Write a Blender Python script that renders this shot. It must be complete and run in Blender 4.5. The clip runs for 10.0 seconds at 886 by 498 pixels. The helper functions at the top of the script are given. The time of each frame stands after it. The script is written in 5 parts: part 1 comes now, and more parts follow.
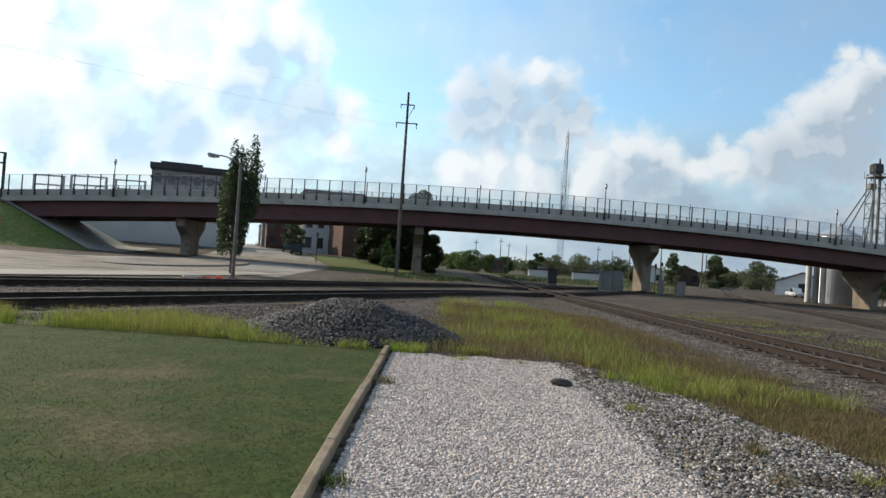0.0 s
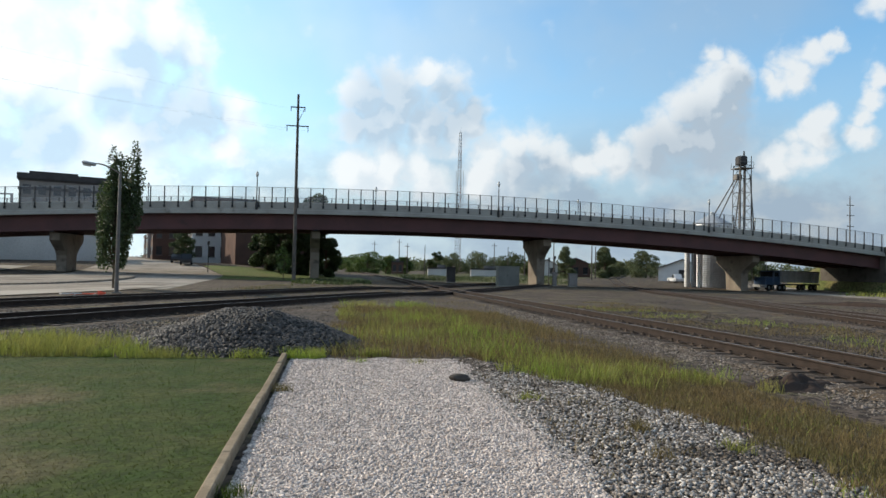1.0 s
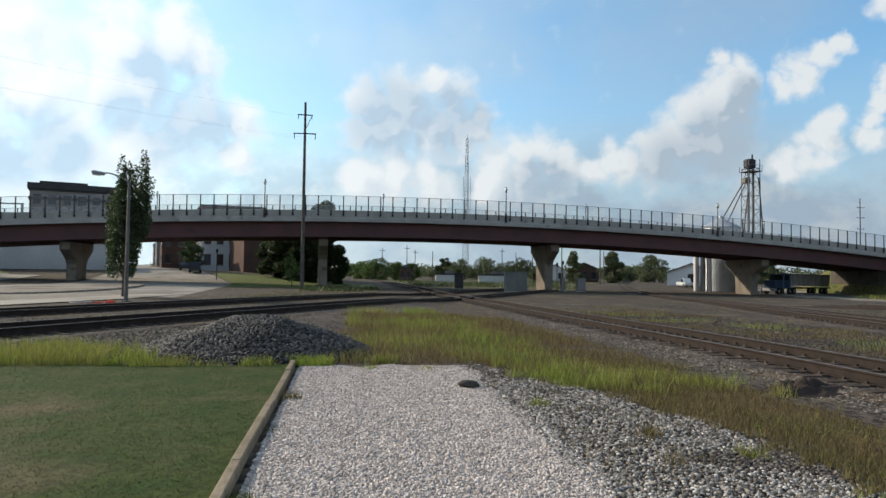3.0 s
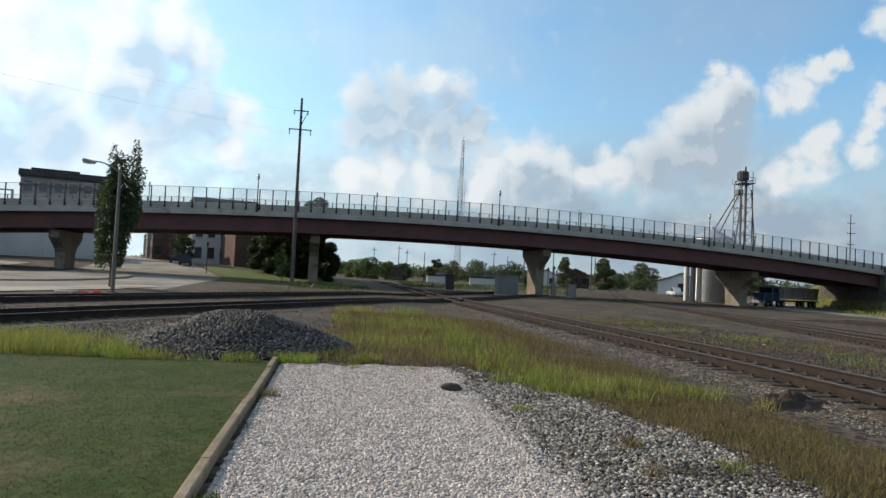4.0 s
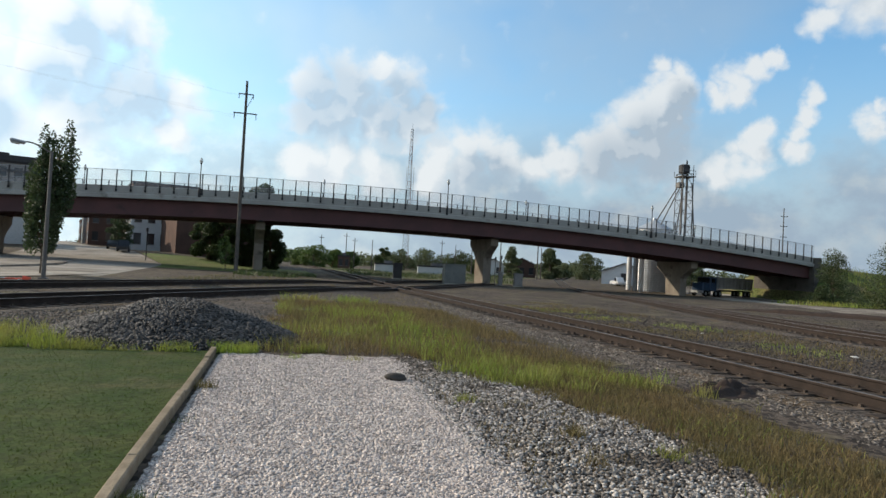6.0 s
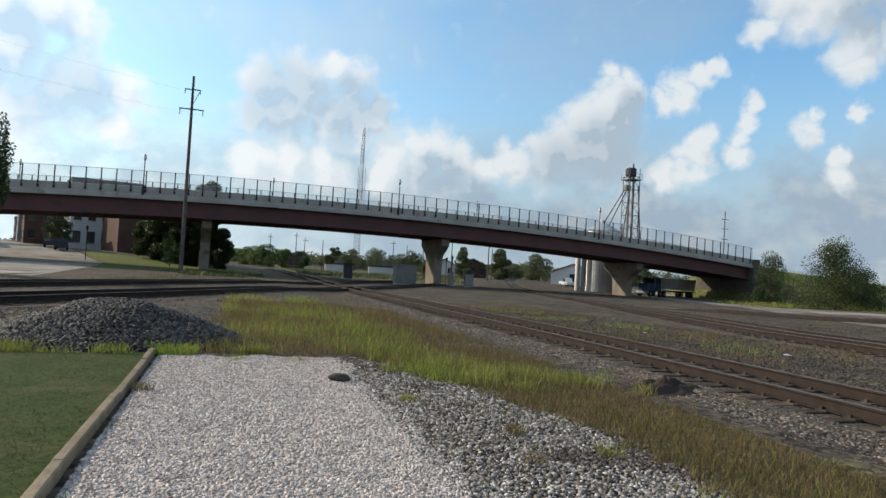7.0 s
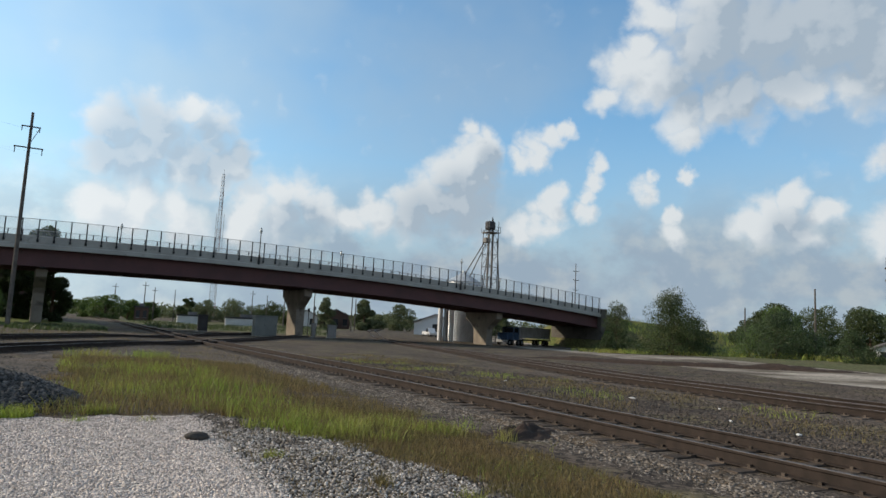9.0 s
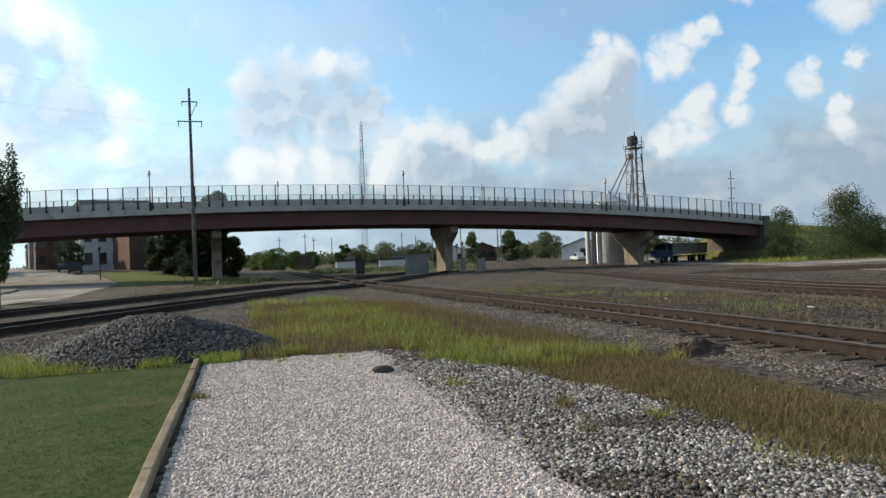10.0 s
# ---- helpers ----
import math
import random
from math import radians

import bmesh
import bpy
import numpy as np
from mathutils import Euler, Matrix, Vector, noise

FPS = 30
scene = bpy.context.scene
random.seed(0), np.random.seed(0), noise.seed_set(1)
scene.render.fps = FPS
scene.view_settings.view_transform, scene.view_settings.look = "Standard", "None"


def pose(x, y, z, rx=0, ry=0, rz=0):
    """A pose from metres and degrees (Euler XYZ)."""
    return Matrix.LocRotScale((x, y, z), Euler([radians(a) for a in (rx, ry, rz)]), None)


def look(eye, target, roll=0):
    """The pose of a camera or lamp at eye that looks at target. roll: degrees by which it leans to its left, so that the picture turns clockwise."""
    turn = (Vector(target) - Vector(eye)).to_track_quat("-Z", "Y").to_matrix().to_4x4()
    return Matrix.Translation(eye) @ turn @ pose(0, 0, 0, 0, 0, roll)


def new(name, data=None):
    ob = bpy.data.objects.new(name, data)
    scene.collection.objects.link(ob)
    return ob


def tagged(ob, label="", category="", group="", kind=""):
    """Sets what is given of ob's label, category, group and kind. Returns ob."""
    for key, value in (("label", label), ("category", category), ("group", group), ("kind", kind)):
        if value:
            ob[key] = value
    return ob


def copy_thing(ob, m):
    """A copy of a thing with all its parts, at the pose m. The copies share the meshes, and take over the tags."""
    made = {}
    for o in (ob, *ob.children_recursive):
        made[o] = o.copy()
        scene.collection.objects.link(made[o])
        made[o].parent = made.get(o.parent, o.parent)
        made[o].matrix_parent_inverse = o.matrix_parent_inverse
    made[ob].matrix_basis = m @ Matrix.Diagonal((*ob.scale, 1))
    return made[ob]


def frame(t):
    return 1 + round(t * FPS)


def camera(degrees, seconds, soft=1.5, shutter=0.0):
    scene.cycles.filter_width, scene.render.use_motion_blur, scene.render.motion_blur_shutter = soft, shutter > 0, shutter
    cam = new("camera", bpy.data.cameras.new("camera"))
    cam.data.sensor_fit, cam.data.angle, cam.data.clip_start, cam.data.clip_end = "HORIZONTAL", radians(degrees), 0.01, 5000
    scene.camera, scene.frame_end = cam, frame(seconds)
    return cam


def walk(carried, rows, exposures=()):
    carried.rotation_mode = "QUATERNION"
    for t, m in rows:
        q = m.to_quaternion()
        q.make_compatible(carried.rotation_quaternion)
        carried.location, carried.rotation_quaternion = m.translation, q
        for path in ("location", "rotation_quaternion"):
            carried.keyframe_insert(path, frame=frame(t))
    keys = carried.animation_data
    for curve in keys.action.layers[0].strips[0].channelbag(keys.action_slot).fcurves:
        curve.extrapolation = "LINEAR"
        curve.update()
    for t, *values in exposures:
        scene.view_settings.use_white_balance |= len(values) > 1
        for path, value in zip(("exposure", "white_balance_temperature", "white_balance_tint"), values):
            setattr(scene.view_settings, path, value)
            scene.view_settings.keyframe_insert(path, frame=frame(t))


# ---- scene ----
cam = camera(66.7, 10.0, soft=1.5)
walk(cam, [
    (0, pose(-0.15, -0.03, 1.60, 91.12, -3.91, -0.53)),
    (0.5, pose(-0.13, -0.08, 1.60, 91.30, -2.59, 0.31)),
    (1, pose(-0.09, -0.11, 1.60, 91.59, -1.17, -9.07)),
    (1.5, pose(-0.10, -0.11, 1.60, 91.76, -0.20, -9.59)),
    (2, pose(-0.11, -0.12, 1.60, 91.91, -0.02, -8.41)),
    (2.5, pose(-0.10, -0.10, 1.60, 92.02, -0.14, -8.40)),
    (4, pose(0.00, 0.01, 1.60, 92.22, -2.68, -9.12)),
    (4.5, pose(0.11, 0.12, 1.60, 92.09, -2.88, -11.37)),
    (5, pose(0.11, 0.14, 1.60, 91.91, -2.83, -14.35)),
    (5.5, pose(0.06, 0.15, 1.60, 91.49, -3.08, -13.49)),
    (6.8, pose(0.12, 0.14, 1.60, 91.53, -2.95, -14.37)),
    (7, pose(0.15, 0.12, 1.60, 91.73, -3.26, -17.66)),
    (7.5, pose(0.20, 0.08, 1.60, 90.40, -3.39, -27.47)),
    (8, pose(0.19, 0.16, 1.60, 92.05, -3.73, -28.82)),
    (8.5, pose(0.20, 0.11, 1.60, 96.13, -3.80, -32.25)),
    (9, pose(0.04, 0.00, 1.60, 96.62, -2.77, -29.23)),
    (9.5, pose(-0.19, -0.05, 1.60, 92.41, 0.08, -22.69)),
    (10, pose(-0.20, -0.01, 1.60, 90.62, 2.31, -16.88)),
], exposures=[(0, 0.10), (1, 0.12), (2.5, 0.05), (4.5, 0.03), (7, 0.06), (7.5, 0.1), (8, 0.22), (8.5, 0.06), (9, -0.07), (9.5, -0.12), (10, 0.12)])

# ---- sky, sun ----
SUN_AZ, SUN_EL = -55.0, 25.0          # degrees: clockwise from +y, above the horizon


def heading(az, el):
    a, e = radians(az), radians(el)
    return Vector((math.sin(a) * math.cos(e), math.cos(a) * math.cos(e), math.sin(e)))


sun = new("sun", bpy.data.lights.new("sun", "SUN"))
sun.data.energy, sun.data.angle, sun.data.color = 4.6, radians(0.6), (1.0, 0.86, 0.68)
sun.matrix_world = look(heading(SUN_AZ, SUN_EL) * 300, (0, 0, 0))

world = bpy.data.worlds.new("sky")
scene.world = world
world.use_nodes = True
WN, WL = world.node_tree.nodes, world.node_tree.links
WN.clear()


def wmath(op, a, b=0.0, c=None, clamp=False):
    n = WN.new("ShaderNodeMath")
    n.operation, n.use_clamp = op, clamp
    for i, v in enumerate((a, b) if c is None else (a, b, c)):
        if hasattr(v, "links"):
            WL.new(v, n.inputs[i])
        else:
            n.inputs[i].default_value = v
    return n.outputs[0]


def wrange(v, lo, hi, a=0.0, b=1.0):
    n = WN.new("ShaderNodeMapRange")
    n.interpolation_type = "SMOOTHSTEP"
    WL.new(v, n.inputs[0])
    for i, q in enumerate((lo, hi, a, b)):
        n.inputs[i + 1].default_value = q
    return n.outputs[0]


nishita = WN.new("ShaderNodeTexSky")
nishita.sky_type, nishita.sun_disc = "NISHITA", False
nishita.sun_elevation, nishita.sun_rotation = radians(SUN_EL), radians(SUN_AZ)
nishita.air_density, nishita.dust_density, nishita.ozone_density = 1.0, 1.2, 2.0
coord = WN.new("ShaderNodeTexCoord").outputs["Generated"]


def cloud_noise(source, scale, detail, rough, shift):
    m = WN.new("ShaderNodeMapping")
    m.inputs["Location"].default_value = shift
    m.inputs["Scale"].default_value = (1, 1, 1.35)
    WL.new(source, m.inputs["Vector"])
    n = WN.new("ShaderNodeTexNoise")
    n.inputs["Scale"].default_value, n.inputs["Detail"].default_value = scale, detail
    n.inputs["Roughness"].default_value = rough
    WL.new(m.outputs[0], n.inputs["Vector"])
    return n.outputs["Fac"]


# clouds: each a group of billows (azimuth, elevation, reach in degrees)
LEFT_MASS = [(-31.8, 14.2, 4.3), (-29.5, 11.1, 4.3), (-31.4, 7.5, 2.9), (-24.9, 16.9, 4.3), (-23.0, 13.1, 3.8), (-26.2, 8.3, 3.8), (-21.1, 9.5, 3.8), (-17.7, 16.9, 3.8),
             (-16.6, 13.2, 4.3), (-13.3, 17.5, 2.9), (-11.3, 16.0, 1.7), (-11.9, 11.9, 3.4), (-8.2, 12.3, 2.2), (-8.5, 10.0, 1.9), (-15.8, 9.2, 2.9), (-29.1, 5.8, 2.9)]
BROAD_HEAP = [(1.7, 14.0, 2.0), (4.1, 15.2, 1.9), (5.0, 13.9, 2.9), (7.2, 15.7, 1.5), (9.1, 14.4, 2.2), (3.8, 11.8, 2.6), (7.2, 12.1, 2.6), (11.3, 13.0, 1.5), (1.2, 11.7, 1.8), (10.1, 11.6, 1.9)]
LOW_HEAPS = [(1.5, 7.6, 2.2), (4.3, 7.8, 2.2), (7.5, 7.7, 1.9), (13.2, 9.5, 1.9), (15.2, 10.4, 1.8), (17.1, 10.8, 1.7), (18.0, 9.1, 2.2), (15.4, 8.7, 2.4), (12.5, 8.3, 1.9)]
TALL_CHAIN = [(30.4, 16.7, 1.0), (32.0, 16.3, 1.2), (31.6, 15.0, 1.8), (29.9, 14.3, 1.7), (28.6, 13.4, 1.8), (30.5, 12.5, 2.4), (27.3, 11.9, 1.7), (28.4, 10.5, 2.6),
              (32.0, 12.8, 1.4), (25.6, 10.9, 1.6), (22.6, 10.1, 1.3), (23.5, 9.0, 2.0), (26.0, 8.9, 2.3), (21.0, 8.4, 1.5), (30.7, 9.9, 2.4)]
TORN_PUFFS = [(35.2, 14.2, 1.2), (36.1, 14.8, 1.2), (36.9, 15.6, 1.1), (37.9, 16.4, 1.0), (39.0, 16.8, 0.8), (36.7, 10.3, 1.1), (38.1, 11.5, 1.0), (37.8, 10.5, 1.3), (37.2, 9.3, 1.5), (35.7, 8.9, 1.3)]
SMALL_PUFFS = [(41.9, 13.5, 0.7), (41.6, 12.5, 0.9), (41.0, 11.4, 1.0), (40.8, 10.3, 1.0), (45.8, 12.6, 0.7), (45.2, 11.8, 1.0), (48.1, 10.0, 0.8), (48.9, 13.1, 0.7), (48.0, 8.3, 1.1)]
HIGH_BANK = [(44.8, 23.2, 1.4), (43.6, 21.5, 1.9), (42.3, 19.5, 1.3), (46.2, 21.0, 2.9), (50.3, 22.6, 3.6), (54.6, 23.5, 4.6), (59.6, 23.0, 4.8), (63.0, 20.6, 3.8), (48.4, 17.9, 2.2),
             (50.9, 18.3, 2.2), (53.5, 18.6, 2.3), (57.2, 18.7, 2.0), (60.4, 19.0, 1.7), (48.5, 16.4, 1.6), (46.3, 25.5, 1.8), (51.1, 25.4, 3.4)]
RIGHT_HEAPS = [(65.0, 16.3, 1.6), (64.3, 14.7, 1.7), (62.7, 13.4, 1.3), (65.5, 13.2, 2.4), (56.8, 11.1, 1.3), (55.1, 10.4, 1.3), (54.2, 9.2, 1.6), (58.8, 9.6, 1.3), (57.5, 8.4, 1.6), (56.6, 9.6, 1.6), (63.0, 8.1, 1.9)]
AROUND = [(75, 8, 8), (85, 18, 9), (-45, 15, 9), (-62, 25, 10), (-75, 12, 12), (110, 15, 14), (150, 20, 14), (-110, 18, 14), (-150, 14, 14), (180, 12, 12), (20, 55, 14), (-60, 50, 14), (100, 50, 16)]
HEAPS = LEFT_MASS + BROAD_HEAP + LOW_HEAPS + TALL_CHAIN + TORN_PUFFS + SMALL_PUFFS + HIGH_BANK + RIGHT_HEAPS + AROUND
# the thick parts, where less light comes through
THICK_LEFT = [(-32.4, 6.9, 2.2), (-24.1, 8.8, 2.4), (-21.8, 8.7, 1.9), (-13.4, 13.6, 2.4), (-15.4, 15.1, 1.7), (-11.0, 11.6, 1.9), (-26.9, 12.8, 1.3), (-17.3, 11.7, 1.4), (-29.1, 16.0, 1.2), (-13.7, 11.3, 2.4)]
THICK_MIDDLE = [(3.8, 13.6, 2.4), (2.1, 12.2, 2.2), (9.1, 12.8, 2.2), (11.1, 12.8, 1.2), (6.0, 13.4, 1.4), (5.3, 10.5, 1.3), (16.8, 8.0, 1.7), (32.4, 13.9, 1.1), (29.7, 11.5, 1.7), (30.9, 10.3, 2.4), (27.7, 9.2, 2.2), (32.0, 12.2, 1.4)]
THICK_RIGHT = [(53.4, 22.0, 4.1), (59.2, 23.6, 3.8), (49.9, 20.5, 2.4), (63.0, 21.2, 2.9), (56.8, 21.3, 2.9), (55.5, 25.1, 3.8), (56.6, 8.9, 1.2), (65.2, 13.3, 1.9), (61.5, 23.5, 2.9)]


def colour_noise(source, scale, detail, shift):
    m = WN.new("ShaderNodeMapping")
    m.inputs["Location"].default_value = shift
    WL.new(source, m.inputs["Vector"])
    n = WN.new("ShaderNodeTexNoise")
    n.inputs["Scale"].default_value, n.inputs["Detail"].default_value = scale, detail
    WL.new(m.outputs[0], n.inputs["Vector"])
    return n.outputs["Color"]


def vmath(op, a, b):
    n = WN.new("ShaderNodeVectorMath")
    n.operation = op
    for i, v in enumerate((a, b)):
        if hasattr(v, "links"):
            WL.new(v, n.inputs[i])
        else:
            n.inputs[i].default_value = v
    return n.outputs[0]


def nearness(source, billows, wide):
    """1 in the middle of a billow, falling to 0 at its reach times wide."""
    best = None
    for az, el, reach in billows:
        d = WN.new("ShaderNodeVectorMath")
        d.operation = "DISTANCE"
        WL.new(source, d.inputs[0])
        d.inputs[1].default_value = heading(az, el)
        n = WN.new("ShaderNodeMapRange")
        WL.new(d.outputs["Value"], n.inputs[0])
        for i, q in enumerate((0.0, radians(reach) * wide, 1.0, 0.0)):
            n.inputs[i + 1].default_value = q
        best = n.outputs[0] if best is None else wmath("MAXIMUM", best, n.outputs[0])
    return best


def cells(source, scale):
    n = WN.new("ShaderNodeTexVoronoi")
    n.feature = "SMOOTH_F1"
    n.inputs["Scale"].default_value = scale
    n.inputs["Smoothness"].default_value = 0.6
    WL.new(source, n.inputs["Vector"])
    return n.outputs["Distance"]


def stirred(source, rough=True):
    half = (0.5, 0.5, 0.5)
    a = vmath("MULTIPLY", vmath("SUBTRACT", colour_noise(source, 9.0, 2.0, (1.2, 0.3, 4.0)), half), (0.05, 0.05, 0.05))
    if not rough:
        return vmath("ADD", source, a)
    b = vmath("MULTIPLY", vmath("SUBTRACT", colour_noise(source, 34.0, 6.0, (5.2, 2.3, 1.0)), half), (0.045, 0.045, 0.045))
    return vmath("ADD", vmath("ADD", source, a), b)


def cloud_mass(source):
    """How thick the clouds stand in a direction; their outlines billow, as the direction is stirred before it is compared."""
    way = stirred(source)
    puffy = wmath("ADD", wmath("MULTIPLY", cells(way, 24.0), -0.42), wmath("MULTIPLY", cells(way, 58.0), -0.13))
    fine = cloud_noise(source, 16.0, 8.0, 0.6, (3.1, 1.7, 0.4))
    return wmath("ADD", wmath("ADD", nearness(way, HEAPS, 1.5), wmath("ADD", puffy, 0.27)), wmath("MULTIPLY", wmath("SUBTRACT", fine, 0.5), 0.55))


broad = cloud_noise(coord, 3.2, 4.0, 0.5, (0.3, 5.2, 2.0))
mass = cloud_mass(coord)
sep = WN.new("ShaderNodeSeparateXYZ")
WL.new(coord, sep.inputs[0])
sunward = cloud_mass(vmath("ADD", coord, (-0.020, 0.0, 0.020)))
bank = cloud_noise(coord, 7.5, 8.0, 0.58, (2.2, 0.9, 1.4))
deck = wmath("MULTIPLY", wrange(bank, 0.34, 0.56, 0.0, 0.90), wrange(sep.outputs["Z"], 0.10, 0.24, 1.0, 0.04))
cover = wrange(mass, 0.08, 0.72, 0.0, 0.95)
# cloud that stands between a spot and the sun shades it
shadow = wrange(wmath("SUBTRACT", sunward, mass), -0.30, 0.34, 0.0, 1.0)
thick = wrange(nearness(stirred(coord, False), THICK_LEFT + THICK_MIDDLE + THICK_RIGHT, 2.0), 0.05, 0.75, 0.0, 0.92)
folds = wmath("MULTIPLY", wrange(mass, 0.15, 0.8, 0.1, 0.95), shadow)
grey = wmath("ADD", wmath("MULTIPLY", folds, 0.5), wmath("MULTIPLY", thick, wrange(shadow, 0.1, 0.7, 0.78, 1.0)), clamp=True)
toward = WN.new("ShaderNodeVectorMath")
toward.operation = "DOT_PRODUCT"
WL.new(coord, toward.inputs[0])
toward.inputs[1].default_value = heading(SUN_AZ, SUN_EL)
glow = wrange(toward.outputs["Value"], 0.18, 1.05, 0.0, 1.0)
veil = wmath("ADD", wmath("MULTIPLY", wrange(broad, 0.36, 0.70), 0.42), wmath("MULTIPLY", glow, 0.42), clamp=True)
haze = wmath("MULTIPLY", wrange(sep.outputs["Z"], 0.03, 0.36, 0.95, 0.0), wrange(broad, 0.25, 0.55, 0.65, 1.0))


def wmix(fac, a, b):
    n = WN.new("ShaderNodeMix")
    n.data_type = "RGBA"
    for i, v in ((0, fac), (6, a), (7, b)):
        if hasattr(v, "links"):
            WL.new(v, n.inputs[i])
        else:
            n.inputs[i].default_value = v
    return n.outputs[2]


lit = wmix(glow, (0.76, 0.80, 0.82, 1), (1.02, 1.07, 1.09, 1))
shade = wmix(glow, (0.40, 0.485, 0.57, 1), (0.60, 0.80, 0.98, 1))
cloud = wmix(grey, lit, shade)
blue = WN.new("ShaderNodeVectorMath")
blue.operation = "MULTIPLY"
WL.new(nishita.outputs[0], blue.inputs[0])
SKY = 0.2
blue.inputs[1].default_value = (SKY * 0.70, SKY, SKY * 1.07)
hazed = wmix(wmath("MAXIMUM", haze, veil), blue.outputs[0], wmix(glow, (0.41, 0.51, 0.60, 1), (0.90, 1.10, 1.15, 1)))
puffs = wrange(cloud_noise(coord, 19.0, 7.0, 0.55, (0.7, 3.9, 1.1)), 0.42, 0.66)
deck_colour = wmix(puffs, wmix(glow, (0.325, 0.415, 0.515, 1), (0.72, 0.94, 1.06, 1)), wmix(glow, (0.46, 0.52, 0.565, 1), (1.0, 1.18, 1.24, 1)))
final = wmix(cover, wmix(deck, hazed, deck_colour), cloud)
back = WN.new("ShaderNodeBackground")
WL.new(final, back.inputs[0])
back.inputs[1].default_value = 1.0
WL.new(back.outputs[0], WN.new("ShaderNodeOutputWorld").inputs[0])


# ---- materials ----
def material(name, base, dark=None, scale=4.0, rough=0.85, metal=0.0, bump=0.3, fine=60.0, vary=0.0, leaf=False, spots=None, speck=None):
    """Noise-mottled paint at two scales; vary: from piece to piece; spots: (colour, scale, amount) of stains."""
    m = bpy.data.materials.new(name)
    m.use_nodes = True
    t = m.node_tree
    b = t.nodes["Principled BSDF"]
    dark = dark or tuple(c * 0.72 for c in base)
    tc = t.nodes.new("ShaderNodeTexCoord").outputs["Object"]

    def noise_of(s, detail):
        n = t.nodes.new("ShaderNodeTexNoise")
        n.inputs["Scale"].default_value, n.inputs["Detail"].default_value = s, detail
        t.links.new(tc, n.inputs["Vector"])
        return n.outputs["Fac"]

    def mix(fac, a, c, blend="MIX"):
        n = t.nodes.new("ShaderNodeMix")
        n.data_type, n.blend_type = "RGBA", blend
        for i, v in ((0, fac), (6, a), (7, c)):
            if hasattr(v, "links"):
                t.links.new(v, n.inputs[i])
            else:
                n.inputs[i].default_value = v
        return n.outputs[2]

    def ramp(v, lo, hi, a=0.0, c=1.0):
        n = t.nodes.new("ShaderNodeMapRange")
        t.links.new(v, n.inputs[0])
        for i, q in enumerate((lo, hi, a, c)):
            n.inputs[i + 1].default_value = q
        return n.outputs[0]
    small = noise_of(fine, 3)
    col = mix(ramp(noise_of(scale, 5), 0.35, 0.65), (*base, 1), (*dark, 1))
    if spots:
        col = mix(ramp(noise_of(spots[1], 6), spots[2], spots[2] + 0.12), col, (*spots[0], 1))
    col = mix(0.5, col, mix(ramp(small, 0.3, 0.7), (0.75, 0.75, 0.75, 1), (1.25, 1.25, 1.25, 1)), "MULTIPLY")
    if speck:
        n = t.nodes.new("ShaderNodeTexVoronoi")
        n.inputs["Scale"].default_value = speck[0]
        t.links.new(tc, n.inputs["Vector"])
        w = t.nodes.new("ShaderNodeRGBToBW")
        t.links.new(n.outputs["Color"], w.inputs[0])
        s = t.nodes.new("ShaderNodeHueSaturation")
        t.links.new(ramp(w.outputs[0], 0.2, 0.8, 1 - speck[1], 1 + speck[1]), s.inputs["Value"])
        t.links.new(col, s.inputs["Color"])
        col = s.outputs[0]
    if vary:
        for source in ((t.nodes.new("ShaderNodeNewGeometry").outputs["Random Per Island"],) if vary > 0 else
                       (t.nodes.new("ShaderNodeObjectInfo").outputs["Random"],)):
            k = abs(vary)
            n = t.nodes.new("ShaderNodeHueSaturation")
            t.links.new(ramp(source, 0, 1, 1 - k, 1 + k), n.inputs["Value"])
            t.links.new(col, n.inputs["Color"])
            col = n.outputs[0]
    t.links.new(col, b.inputs["Base Color"])
    b.inputs["Roughness"].default_value, b.inputs["Metallic"].default_value = rough, metal
    b.inputs["Specular IOR Level"].default_value = 0.5 if rough < 0.8 else 0.12
    if bump:
        n = t.nodes.new("ShaderNodeBump")
        n.inputs["Strength"].default_value, n.inputs["Distance"].default_value = bump, 0.02
        t.links.new(small, n.inputs["Height"])
        t.links.new(n.outputs[0], b.inputs["Normal"])
    if leaf:
        tr = t.nodes.new("ShaderNodeBsdfTranslucent")
        t.links.new(col, tr.inputs[0])
        ad = t.nodes.new("ShaderNodeMixShader")
        ad.inputs[0].default_value = 0.35 if leaf is True else leaf
        t.links.new(b.outputs[0], ad.inputs[1])
        t.links.new(tr.outputs[0], ad.inputs[2])
        t.links.new(ad.outputs[0], t.nodes["Material Output"].inputs[0])
    return m


M_DIRT = material("cinder_ground", (0.084, 0.064, 0.049), (0.048, 0.038, 0.031), 0.25, 0.95, bump=0.7, fine=14, spots=((0.105, 0.088, 0.05), 0.6, 0.52), speck=(12, 0.65))
M_FIELD = material("rough_grass_field", (0.078, 0.084, 0.034), (0.10, 0.088, 0.048), 0.12, 0.95, bump=0.6, fine=3, speck=(5, 0.35))
M_BANK = material("mown_grass_bank", (0.095, 0.135, 0.034), (0.125, 0.13, 0.05), 0.35, 0.95, bump=0.5, fine=6, speck=(6, 0.3))
M_BALLAST = material("grey_ballast", (0.090, 0.073, 0.059), (0.055, 0.045, 0.038), 0.7, 0.9, bump=0.8, fine=22, spots=((0.088, 0.061, 0.036), 0.5, 0.50), speck=(26, 0.7))
M_STONE = material("ballast_stone", (0.18, 0.155, 0.132), (0.095, 0.081, 0.069), 3, 0.85, bump=0.2, vary=0.75)
